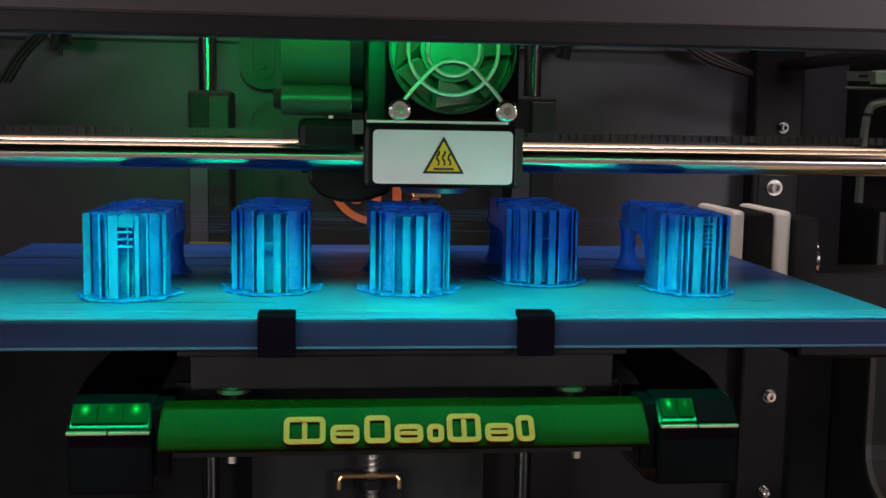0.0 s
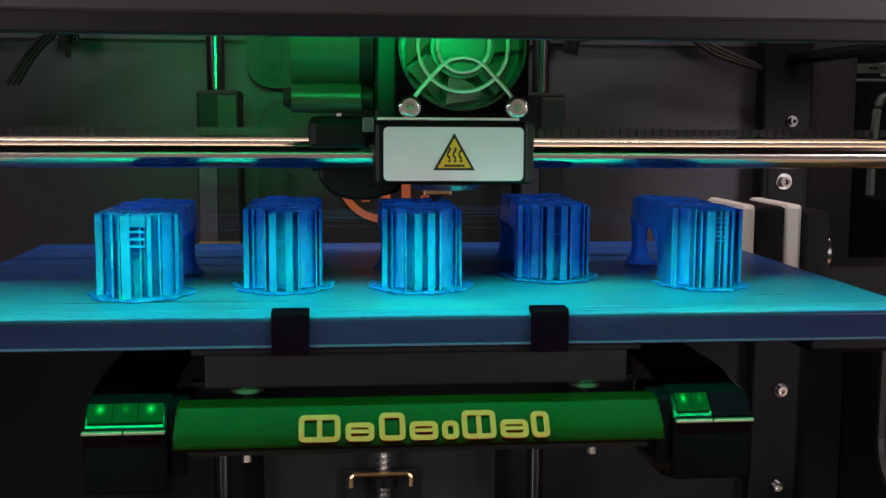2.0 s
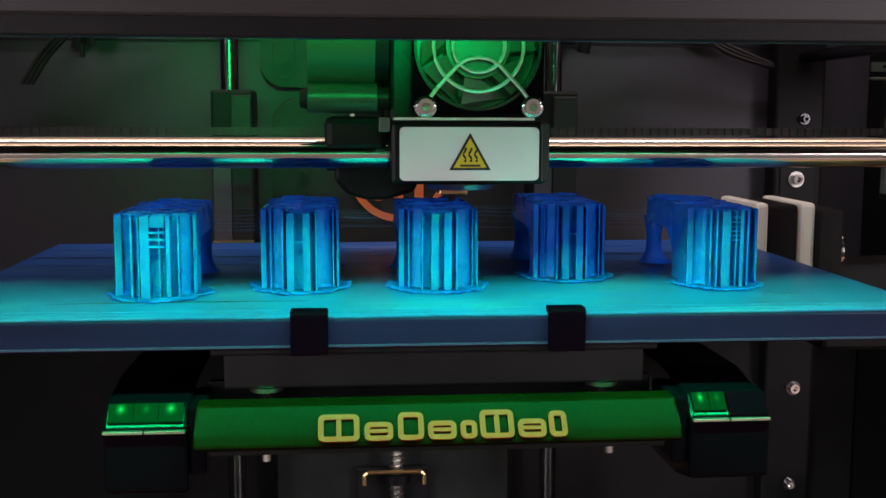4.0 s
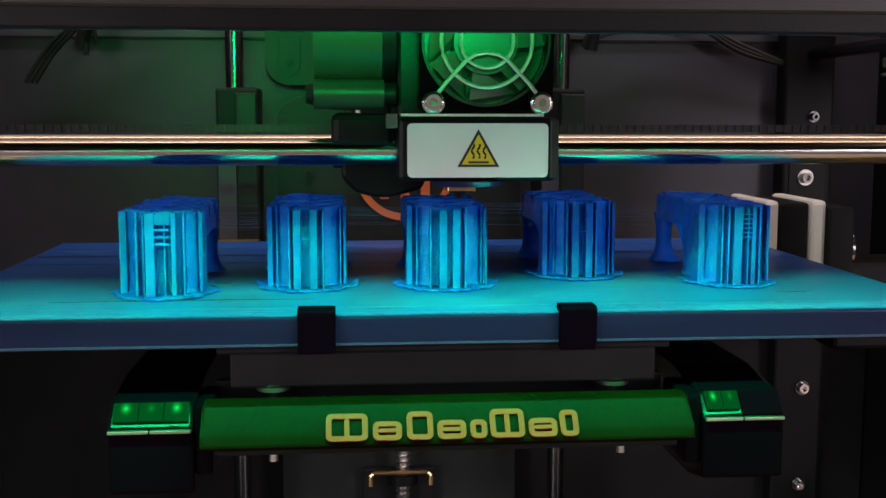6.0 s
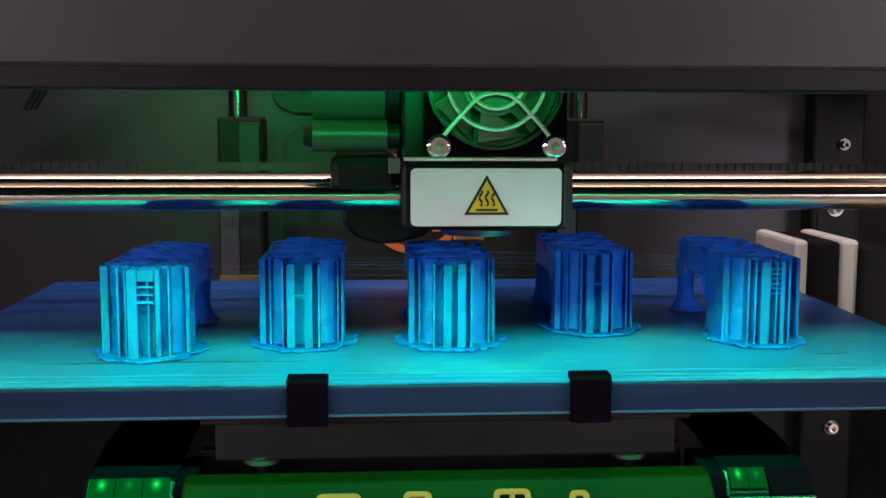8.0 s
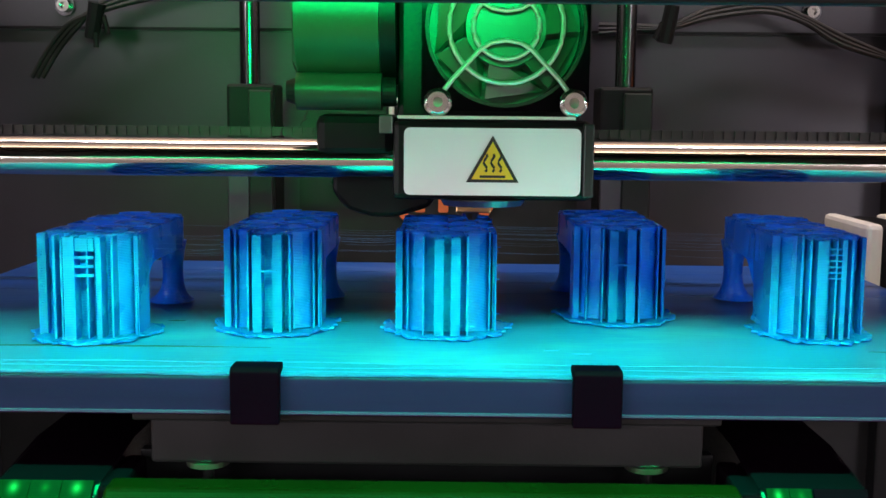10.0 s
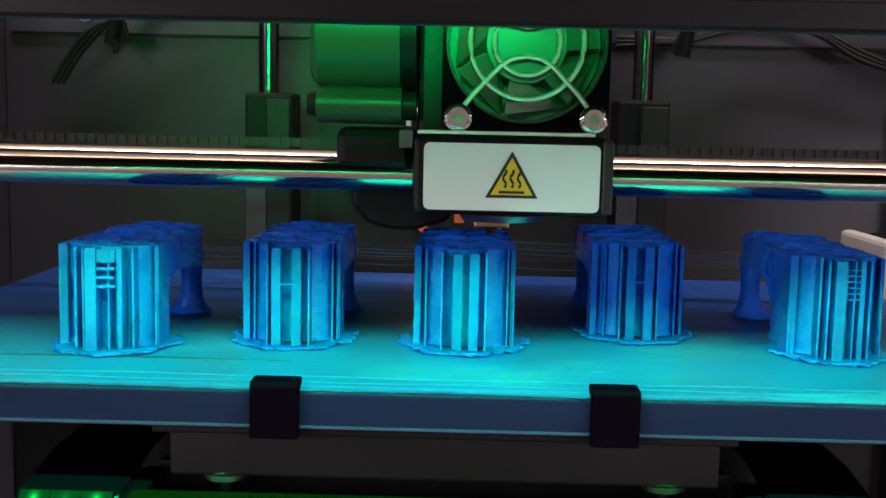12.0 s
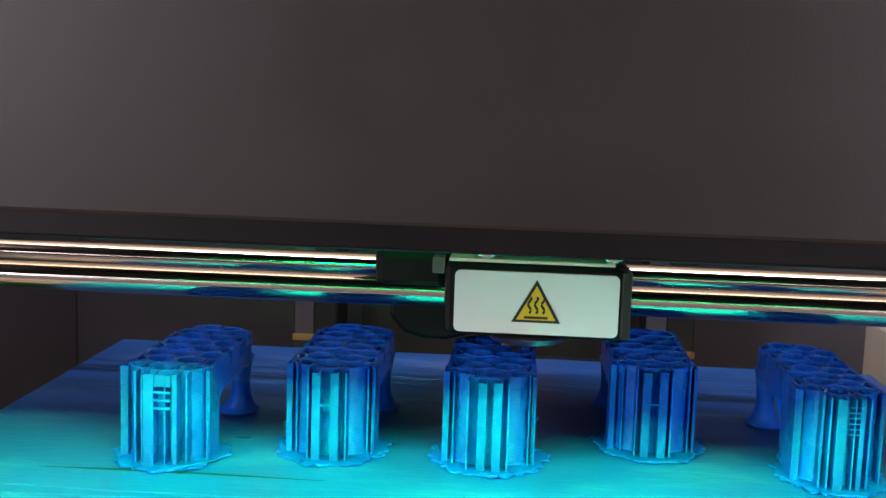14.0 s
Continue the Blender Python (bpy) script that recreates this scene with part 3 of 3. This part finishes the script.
lift = thing("lift_frame", "black lift frame with sloped front bar and two side arms", "lift frame", (0, 0.27, 0.16))
barp = [(0.0070, 0.0203), (0.0015, 0.0140), (-0.0002, 0.0118), (0.0006, 0.0108), (0.012, 0.0100), (0.030, 0.0104), (0.030, 0.0140), (0.0120, 0.0206)]
bar = part("front_bar", prism(barp, "x", -0.0588, 0.0586, bevel=0.0007), "bar", lift, "sloped front bar with raised amber shapes")
# plain raised amber shapes in a row on the sloped face
sl = Vector((0.0055, 0.0063)).normalized()
u, total = -0.0297, 0.0595


def on_slope(outline, hole=None):
    """Lays an (x, up) outline on the sloped face of the bar."""
    base, nrm = Vector((0.00255, 0.0153)), Vector((-sl[1], sl[0]))
    bm = prism(outline, "z", 0.0, 0.0004) if hole is None else ring_outline(outline, hole, "z", 0.0, 0.0004)
    for v in bm.verts:
        p = base + sl * v.co.y + nrm * (v.co.z + 0.0002)
        v.co = (v.co.x, p[0], p[1])
    return bm


def glyph_box(x0, x1, z0, z1, s):
    return on_slope(rounded(x0, x1, z0, z1, 0.0014, 5), rounded(x0 + s, x1 - s, z0 + s, z1 - s, 0.0004, 5))


GW = [(0.0000, 0.0098, 0.0070), (0.0110, 0.0068, 0.0048), (0.0190, 0.0062, 0.0072), (0.0262, 0.0068, 0.0048), (0.0340, 0.0040, 0.0048), (0.0388, 0.0082, 0.0074), (0.0480, 0.0068, 0.0048), (0.0556, 0.0044, 0.0068)]
for x, w, h in GW:
    part("amber_shape", glyph_box(u + x, u + x + w, -0.0036, -0.0036 + h, 0.0013), "letter", bar, "flat amber shape")
    if w > 0.0065:
        part("amber_shape", on_slope(rounded(u + x + w / 2 - 0.0006, u + x + w / 2 + 0.0006, -0.0023, -0.0036 + h - 0.0013, 0.0004, 3)) if h > 0.006 else on_slope(rounded(u + x + 0.0013, u + x + w - 0.0013, -0.0016, -0.0006, 0.0004, 3)), "letter", bar, "flat amber shape")
part("rear_web", box(-0.0585, 0.0585, 0.0300, 0.0335, 0.0100, 0.0206, 0.0004), "black", lift)
part("under_rail", box(-0.056, 0.056, 0.006, 0.028, 0.0080, 0.0098, 0.0005), "black", lift)
for x in (-0.0425, 0.0428):
    part("screw_stub", rod((x, 0.010, 0.0055), (x, 0.010, 0.0079), 0.0011, seg=10), "zinc", lift)

for sg, x0, x1 in ((-1, -0.0815, -0.0612), (1, 0.0632, 0.0840)):
    prof = [(0.0085, -0.0015), (0.0085, 0.0140), (0.0137, 0.0195), (0.035, 0.0215), (0.215, 0.0215), (0.215, 0.0), (0.060, -0.004), (0.020, -0.004)]
    arm = part("side_arm", prism(prof, "x", x0, x1, bevel=0.0010), "gloss", lift, "glossy black arm with a glowing front window")
    lens0, lens1 = x0 + 0.0012, (x0 + 0.0098 if sg > 0 else x1 - 0.0012)
    panes = 3 if sg < 0 else 2
    for k in range(panes):
        p0, p1 = lens0 + (lens1 - lens0) * k / panes, lens0 + (lens1 - lens0) * (k + 1) / panes
        part("lens", prism([(0.0097, 0.0157), (0.0132, 0.0194), (0.0129, 0.0197), (0.0094, 0.0160)], "x", p0 + 0.0001, p1 - 0.0001), "dimlit" if k == 1 else "lit", arm, "clear window with a green glow put into its material")
    part("trim_line", box(x0 + 0.0004, x0 + 0.0098, 0.0074, 0.0088, 0.0134, 0.0142, 0.0002), "zinc", arm, "thin bright trim line")
    part("trim_line", box(x0 + 0.0102, x1 - 0.0004, 0.0074, 0.0088, 0.0134, 0.0142, 0.0002), "zinc", arm, "thin bright trim line")
    # dark sheet added so that this half of the slope reflects no green
    if sg > 0:
        part("dark_cover", prism([(0.0087, 0.0146), (0.0132, 0.0194), (0.0129, 0.0197), (0.0084, 0.0149)], "x", x0 + 0.0102, x1 - 0.0006), "rubber", arm, "matt dark sheet added against the green reflection beside the window")
    inner = x1 if sg < 0 else x0
    part("corner_block", box(min(inner, inner - sg * 0.0042), max(inner, inner - sg * 0.0042), 0.010, 0.030, 0.0020, 0.0195, 0.0009), "gloss", arm)

# ---- gantry and print head ----
gan = thing("x_gantry", "pair of polished steel rods carrying the print head", "rods", (0, 0.357, 0.2373))
part("front_rod", rod((-0.24, 0, 0), (0.24, 0, 0), 0.0041, seg=40), "ground", gan, smooth=True)
part("rear_rod", rod((-0.24, 0.036, 0.0008), (0.24, 0.036, 0.0008), 0.0041, seg=40), "ground", gan, smooth=True)
belt = box(-0.24, 0.24, 0.0445, 0.0455, 0.0052, 0.0078)
for k in range(160):
    x = -0.238 + 0.003 * k
    box(x, x + 0.0015, 0.0437, 0.0444, 0.0053, 0.0077, bm=belt)
part("toothed_belt", belt, "cable", gan)

HX, HY = 0.0142, 0.341
head = thing("print_head", "black print head with fan, wire guard and hot surface label", "print head", (HX, HY, 0.23))
# heater cover with the label
part("heater_cover", box(-0.0235, 0.0235, 0.0010, 0.016, -0.0010, 0.0178, 0.0014), "black", head)
part("cover_flange", box(0.0212, 0.0238, -0.0006, 0.010, -0.0002, 0.0172, 0.0005), "greyp", head)
lab = part("label_plate", prism(rounded(-0.0208, 0.0207, 0.0002, 0.0160, 0.0014), "y", -0.0002, 0.0009, bevel=0.0001), "label", head, "white rounded warning label")
tri = [(0.0, 0.0143), (-0.0062, 0.0033), (0.0062, 0.0033)]


def shrink(pts, k):
    cx, cz = sum(p[0] for p in pts) / 3, sum(p[1] for p in pts) / 3
    return [(cx + (x - cx) * k, cz + (z - cz) * k) for x, z in pts]


part("sign_border", prism(tri, "y", -0.0006, -0.0003, bevel=0.0001), "ink", lab, "black triangle border")
part("sign_field", prism(shrink(tri, 0.80), "y", -0.0009, -0.0007), "yellow", lab, "yellow triangle field")
for x in (-0.0017, 0.0, 0.0017):
    part("heat_wave", tube([(x + 0.0004 * math.sin(k * 1.1), -0.00095, 0.0058 + 0.0042 * k / 8) for k in range(9)], 0.00032, 6), "ink", lab)
part("heat_bar", box(-0.0030, 0.0030, -0.0012, -0.00095, 0.0044, 0.0050), "ink", lab)
# hot end under the cover
part("cooling_duct", rod((-0.002, 0.008, -0.0026), (-0.002, 0.008, -0.0011), 0.0095, 0.0105, 32), "zinc", head)
part("nozzle", rod((-0.0045, 0.010, -0.0066), (-0.0045, 0.010, -0.0027), 0.0008, 0.0030, 16), "brass", head)
part("heater_block", box(-0.0085, 0.000, 0.006, 0.016, -0.0045, -0.0027, 0.0004), "brass", head)
part("top_bracket", box(-0.0225, 0.0195, 0.0012, 0.010, 0.0180, 0.0188, 0.0002), "alu", head)
part("side_tab", box(-0.0268, -0.0236, 0.002, 0.008, 0.0145, 0.0188, 0.0003), "darkzinc", head)
part("body", box(-0.0232, 0.0225, 0.016, 0.060, 0.0005, 0.060, 0.0015), "black", head)
# fan
FX, FZ = 0.003, 0.0400
fan = part("fan_frame", ring_outline(rounded(FX - 0.020, FX + 0.020, FZ - 0.0200, FZ + 0.0200, 0.002, 7), circle(FX, FZ, 0.0186, 32), "y", 0.0060, 0.0158), "gloss", head, "clear-dark square fan frame")
part("fan_ring", ring_outline(circle(FX, FZ, 0.0192, 40), circle(FX, FZ, 0.0184, 40), "y", 0.0052, 0.0060), "greyp", fan)
part("fan_back", prism(circle(FX, FZ, 0.0184, 40), "y", 0.0140, 0.0150), "clearfan", fan)
part("fan_hub", rod((FX, 0.0135, FZ), (FX, 0.0068, FZ), 0.0100, 0.0096, 40), "clearfan", fan, smooth=True)
for k in range(7):
    a = 2 * math.pi * k / 7
    bm = bmesh.new()
    q = []
    for r, da in ((0.008, -0.25), (0.0178, -0.05), (0.0180, 0.80), (0.008, 0.50)):
        q.append(bm.verts.new((FX + r * math.cos(a + da), 0.0075 if da < 0.1 else 0.0125, FZ + r * math.sin(a + da))))
    f = bm.faces.new(q)
    r = bmesh.ops.extrude_face_region(bm, geom=[f])
    for v in r["geom"]:
        if isinstance(v, bmesh.types.BMVert):
            v.co.y += 0.0008
    part("fan_blade", bm, "clearfan", fan)
part("fan_grid", tube([(FX + 0.0135 * math.cos(2 * math.pi * k / 40), 0.0048, FZ + 0.0135 * math.sin(2 * math.pi * k / 40)) for k in range(40)], 0.00062, 8, closed=True), "wire", fan, "bright wire ring of the fan guard", smooth=True)
part("fan_grid", tube([(FX + 0.0078 * math.cos(2 * math.pi * k / 32), 0.0046, FZ + 0.0078 * math.sin(2 * math.pi * k / 32)) for k in range(32)], 0.00062, 8, closed=True), "wire", fan, "bright wire ring of the fan guard", smooth=True)
for s in (1, -1):
    arc = [(FX - 0.0158, 0.0030, FZ - s * 0.0168), (FX - 0.0125, 0.0034, FZ - s * 0.0125), (FX - 0.0060, 0.0042, FZ - s * 0.0055), (FX - 0.0035, 0.0042, FZ - s * 0.0040), (FX, 0.0042, FZ - s * 0.0034), (FX + 0.0035, 0.0042, FZ - s * 0.0040), (FX + 0.0060, 0.0042, FZ - s * 0.0055), (FX + 0.0125, 0.0034, FZ - s * 0.0125), (FX + 0.0158, 0.0030, FZ - s * 0.0168)]
    part("guard_wire", tube(arc, 0.0006, 8), "wire", fan, "bent bright guard wire", smooth=True)
    for sx in (-1, 1):
        x, z = FX + sx * 0.0160, FZ - s * 0.0180
        part("guard_eye", tube([(x + 0.0028 * math.cos(2 * math.pi * k / 24), 0.0024, z + 0.0028 * math.sin(2 * math.pi * k / 24)) for k in range(24)], 0.0006, 8, closed=True), "chrome", fan, smooth=True)
        part("screw_head", ring_outline(circle(x, z, 0.0024, 24), circle(x, z, 0.0012, 24), "y", 0.0008, 0.0034), "chrome", fan, "chrome socket screw")
        part("spacer", rod((x, 0.0036, z), (x, 0.0060, z), 0.0026, seg=20), "zinc", fan)
# extruder motor beside the fan and the carriage under it
mot = part("extruder_motor", rod((-0.0275, 0.026, 0.0445), (-0.0480, 0.026, 0.0445), 0.0175, seg=48), "motorp", head, "round dark motor body", smooth=True)
part("motor_cap", rod((-0.0235, 0.026, 0.0445), (-0.0273, 0.026, 0.0445), 0.0180, seg=48), "black", mot, smooth=True)
gb = part("gear_tube", rod((-0.0270, 0.016, 0.0245), (-0.0480, 0.016, 0.0245), 0.0046, seg=28), "motorp", head, "lower round gear tube", smooth=True)
part("tube_collar", rod((-0.0235, 0.016, 0.0245), (-0.0268, 0.016, 0.0245), 0.0036, seg=24), "satin", gb)
part("end_cap", rod((-0.0482, 0.016, 0.0245), (-0.0505, 0.016, 0.0245), 0.0034, 0.0026, 20), "satin", gb)
car = part("slide_carriage", box(-0.0430, -0.0238, 0.012, 0.058, 0.0085, 0.0190, 0.0022), "black", head)
part("bushing", rod((-0.0430, 0.053, 0.0081), (-0.0240, 0.053, 0.0081), 0.0076, seg=32), "satin", car)
part("blower", prism([(-0.0400, -0.0010), (-0.0360, -0.0055), (-0.0300, -0.0072), (-0.0240, -0.0072), (-0.0150, -0.0045), (-0.0130, 0.0), (-0.0130, 0.008), (-0.0400, 0.008)], "y", 0.022, 0.050, bevel=0.0012), "black", head, "black side blower housing")

# ---- printed honeycomb pieces with their supports ----
def smooth_step(a, b, v):
    v = max(0.0, min(1.0, (v - a) / (b - a)))
    return v * v * (3 - 2 * v)


FRONT = 0.0036


def half_width(y, length):
    """Half the width of a piece at depth y: round ends, slightly waisted between."""
    f = (y - FRONT) / (length - FRONT)
    h = 0.0118 * (1 - 0.05 * math.sin(math.pi * max(0, min(1, f))) + 0.012 * math.sin(y * 1400))
    for d, r in ((y - FRONT, 0.0085), (length - y, 0.0105)):
        if d < r:
            h *= math.sqrt(max(0.0, 1 - ((r - d) / r) ** 2))
    return h


def underside(y, length, arch):
    return 0.0008 + 0.0142 * smooth_step(arch, arch + 0.13, y / length)


def honeycomb_cells(length, arch):
    """Six-sided tubes with rounded bores, cut off at the outline, open above and closed below."""
    cells = []
    R, bore = 0.0045, 0.0034
    w = math.sqrt(3) * R

    def held(x, y, rim):
        y = max(FRONT + 0.0006 + rim, min(length - 0.0006 - rim, y))
        h = max(0.0004, half_width(y, length) * 0.97 - rim)
        return max(-h, min(h, x)), y

    for r in range(int((length - FRONT) / (1.5 * R)) + 1):
        n = 3 if r % 2 == 0 else 4
        for c in range(n):
            cx, cy = (c - (n - 1) / 2) * w, FRONT + 0.0042 + r * 1.5 * R
            if cy > length - 0.0012 or abs(cx) > half_width(cy, length) + 0.0006:
                continue
            top = 0.0230 + 0.0003 * math.sin(3 * r + 5 * c)
            bm = bmesh.new()
            vo, vt, vi, vb = [], [], [], []
            for k in range(12):
                a = radians(30 * k)
                ro = R * 0.985 * (1 if k % 2 == 0 else math.cos(radians(30)))
                x, y = held(cx + ro * math.sin(a), cy + ro * math.cos(a), 0)
                xi, yi = held(cx + bore * math.sin(a), cy + bore * math.cos(a), 0.0008)
                low = max(0.0150, underside(y, length, arch) + 0.0004)
                vo.append(bm.verts.new((x, y, low)))
                vt.append(bm.verts.new((x, y, top)))
                vi.append(bm.verts.new((xi, yi, top - 0.0001)))
                vb.append(bm.verts.new((xi * 0.98 + cx * 0.02, yi, low + 0.0012)))
            for k in range(12):
                j = (k + 1) % 12
                bm.faces.new((vo[k], vo[j], vt[j], vt[k]))
                bm.faces.new((vt[k], vt[j], vi[j], vi[k]))
                bm.faces.new((vi[k], vi[j], vb[j], vb[k]))
            bm.faces.new(vb)
            cells.append(bm)
    return cells


def skin_bm(length, arch):
    """The outer wall round the tubes, with a raised arch underneath."""
    bm = bmesh.new()
    n = 72
    cols, yc0 = [], (FRONT + length) / 2
    for k in range(n):
        a = 2 * math.pi * (k + 0.5) / n
        y = yc0 + (length - FRONT) / 2 * math.sin(a)
        x = math.copysign(half_width(y, length), math.cos(a))
        lo = underside(y, length, arch)
        low_part = 1 - smooth_step(arch, arch + 0.14, y / length)
        ring = []
        levels = [(1.0, lo + (0.0226 - lo) * q) for q in (0, 0.12, 0.3, 0.5, 0.7, 0.85, 1.0)] + [(0.945, 0.0226), (0.945, lo)]
        for off, z in levels:
            q = (z - 0.0008) / 0.0218
            off *= 1 - low_part * (0.32 * math.sin(math.pi * min(1, 0.12 + q * 0.88)) ** 1.3 - 0.10 * math.exp(-q * 12))
            ring.append(bm.verts.new((x * off, yc0 + (y - yc0) * (1 - (1 - off) * 0.14), z)))
        cols.append(ring)
    m = len(cols[0])
    for k in range(n):
        a, b = cols[k], cols[(k + 1) % n]
        for j in range(m):
            bm.faces.new((a[j], b[j], b[(j + 1) % m], a[(j + 1) % m]))
    return bm


def pillar_bm(length, sx):
    """A slender waisted back leg with a flared foot."""
    bm = bmesh.new()
    rings = []
    for i in range(15):
        f = i / 14
        z = 0.0008 + 0.0156 * f
        waist = 1.0 - 0.30 * math.sin(math.pi * min(1, f * 0.9 + 0.12)) + 0.75 * math.exp(-f * 9) + 0.5 * max(0, f - 0.8)
        rings.append([bm.verts.new((sx * (0.0082 - 0.0008 * waist) + 0.0039 * waist * math.cos(2 * math.pi * k / 16), length - 0.0062 + 0.0039 * waist * math.sin(2 * math.pi * k / 16), z)) for k in range(16)])
    for a, b in zip(rings, rings[1:]):
        for k in range(16):
            bm.faces.new((a[k], a[(k + 1) % 16], b[(k + 1) % 16], b[k]))
    bm.faces.new(rings[-1])
    bm.faces.new(rings[0][::-1])
    return bm


def brim_bm(seed):
    """A thin scalloped raft."""
    rng = random.Random(seed)
    pts = []
    for k in range(96):
        a = 2 * math.pi * k / 96
        ca, sa = math.cos(a), math.sin(a)
        lobe = 1 + 0.04 * math.sin(9 * a + seed) + 0.03 * math.sin(23 * a) + 0.02 * math.sin(37 * a + seed) + rng.uniform(-0.012, 0.012)
        pts.append((0.0150 * lobe * math.copysign(abs(ca) ** 0.85, ca), 0.0150 + (0.0180 if sa < 0 else 0.0085) * lobe * sa))
    bm = prism(pts, "z", 0.0001, 0.0005)
    for v in bm.verts:
        d = math.hypot(v.co.x / 0.0155, (v.co.y - 0.015) / 0.02)
        if d > 0.9:
            v.co.z += 0.0005 * (0.5 + 0.5 * math.sin(v.co.x * 1900 + seed)) * (1 if v.co.z > 0.0004 else 0.8)
    return bm


PRINTS = [(-0.0738, 0.3108, 0.057, 3), (-0.0357, 0.3212, 0.057, 5), (0.0038, 0.3198, 0.053, 8), (0.0450, 0.3372, 0.056, 11), (0.0870, 0.3196, 0.061, 14)]
ARCH = {3: 0.24, 5: 0.24, 8: 0.26, 11: 0.28, 14: 0.40}
WIDTH = {3: 0.92, 5: 0.95, 8: 0.98, 11: 0.95, 14: 0.88}
PIECE = "translucent blue 3D-printed honeycomb piece with thin supports on the plate"
pieces = []
for px, py, length, seed in PRINTS:
    rng = random.Random(seed)
    pr = thing("printed_part", PIECE, "3D print", (px, py, 0.2001), group="row of printed parts")
    pieces.append(pr)
    part("brim", brim_bm(seed), "thin", pr, "ragged scalloped brim")
    for cell in honeycomb_cells(length, ARCH[seed]):
        part("honeycomb_cell", cell, "pla", pr)
    part("outer_skin", skin_bm(length, ARCH[seed]), "pla", pr, smooth=True)
    for sx in (-1, 1):
        part("back_leg", pillar_bm(length, sx), "pla", pr, smooth=True)
    # front supports: upright folded strips, each a thin channel
    lay = [(-0.0107, 0.0062, 0.0015), (-0.0086, 0.0048, 0.0004), (-0.0049, 0.0008, 0.0004), (-0.0021, 0.0, 0.0021), (0.0019, 0.0, 0.0021), (0.0047, 0.0008, 0.0005), (0.0100, 0.0058, 0.0004), (0.0112, 0.0072, 0.0009)]
    if seed in (3, 14):
        lay = [(-0.0108, 0.0066, 0.0020), (-0.0062, 0.0018, 0.0006), (-0.0042, 0.0006, 0.0005), (-0.0018, 0.0, 0.0026), (0.0021, 0.0004, 0.0004), (0.0040, 0.0006, 0.0012), (0.0068, 0.0020, 0.0005), (0.0110, 0.0070, 0.0010)]
    for x, y, w in lay:
        x += rng.uniform(-0.0004, 0.0004)
        top = 0.0226 + rng.uniform(-0.0004, 0.0005) - (0.0 if abs(x) > 0.004 else 0.0003)
        bm = box(x - w / 2, x + w / 2, y, y + 0.00045, 0.0006, top)
        box(x - w / 2, x - w / 2 + 0.00035, y + 0.0005, y + 0.0068, 0.0006, top, bm=bm)
        box(x + w / 2 - 0.00035, x + w / 2, y + 0.0005, y + 0.0085, 0.0006, top, bm=bm)
        part("support_strip", bm, "thin", pr, "thin upright support strip")
    if seed in (5, 11):
        part("support_bridge", box(-0.0022, 0.0022, -0.0003, 0.0003, 0.0142, 0.0146), "thin", pr)
    elif seed == 3:
        for k in range(3):
            part("support_bridge", box(-0.0030, 0.0034, 0.0003, 0.0007, 0.0142 + 0.0019 * k, 0.0148 + 0.0019 * k), "thin", pr)
        part("support_bridge", box(-0.0030, 0.0034, 0.0006, 0.0009, 0.0196, 0.0224), "thin", pr)
    elif seed == 14:
        for k in range(6):
            part("support_bridge", box(-0.0012, 0.0036, 0.0004, 0.0007, 0.0140 + 0.0013 * k, 0.0143 + 0.0013 * k), "thin", pr)
    # ragged stubs on the outer fins
    fuzz = bmesh.new()
    for k in range(15):
        sx = rng.choice((-1, 1))
        z = 0.002 + 0.0185 * rng.random()
        box(sx * 0.0110, sx * (0.0116 + 0.0007 * rng.random()), 0.0064, 0.0066, z, z + 0.00012, bm=fuzz)
    tagged(part("stub", fuzz, "thin", pr), kind="stuff")
    # curled drip by the side of the supports
    for sx in (-1, 1):
        if rng.random() < 0.75:
            part("support_web", prism([(0.006, 0.0006), (0.0125, 0.0006), (0.0120, 0.006), (0.0108, 0.013), (0.0095, 0.0205), (0.0075, 0.0205)], "x", sx * 0.0112 - 0.0002, sx * 0.0112 + 0.0002), "thin", pr)

for pr, (px, py, length, seed) in zip(pieces, PRINTS):
    pr.scale = (WIDTH[seed], 1, 1)

# loose strands of plastic strung between the pieces
for i in range(4):
    a, b = PRINTS[i], PRINTS[i + 1]
    rng = random.Random(40 + i)
    st = thing("plastic_strands", "hair-thin blue plastic strands strung between two printed parts", "plastic strands", ((a[0] + b[0]) / 2, max(a[1], b[1]) + 0.014, 0.2186), kind="stuff")
    bm = bmesh.new()
    half = (b[0] - a[0]) / 2 - 0.0117
    for k in range(14):
        z, y = rng.uniform(-0.003, 0.0035), rng.uniform(-0.008, 0.012)
        sag = rng.uniform(0.0, 0.0004)
        tube([(-half + 2 * half * j / 6, y + 0.0006 * math.sin(j), z - sag * math.sin(math.pi * j / 6)) for j in range(7)], 0.000012, 4, bm=bm)
    part("strand", bm, "strandm", st)
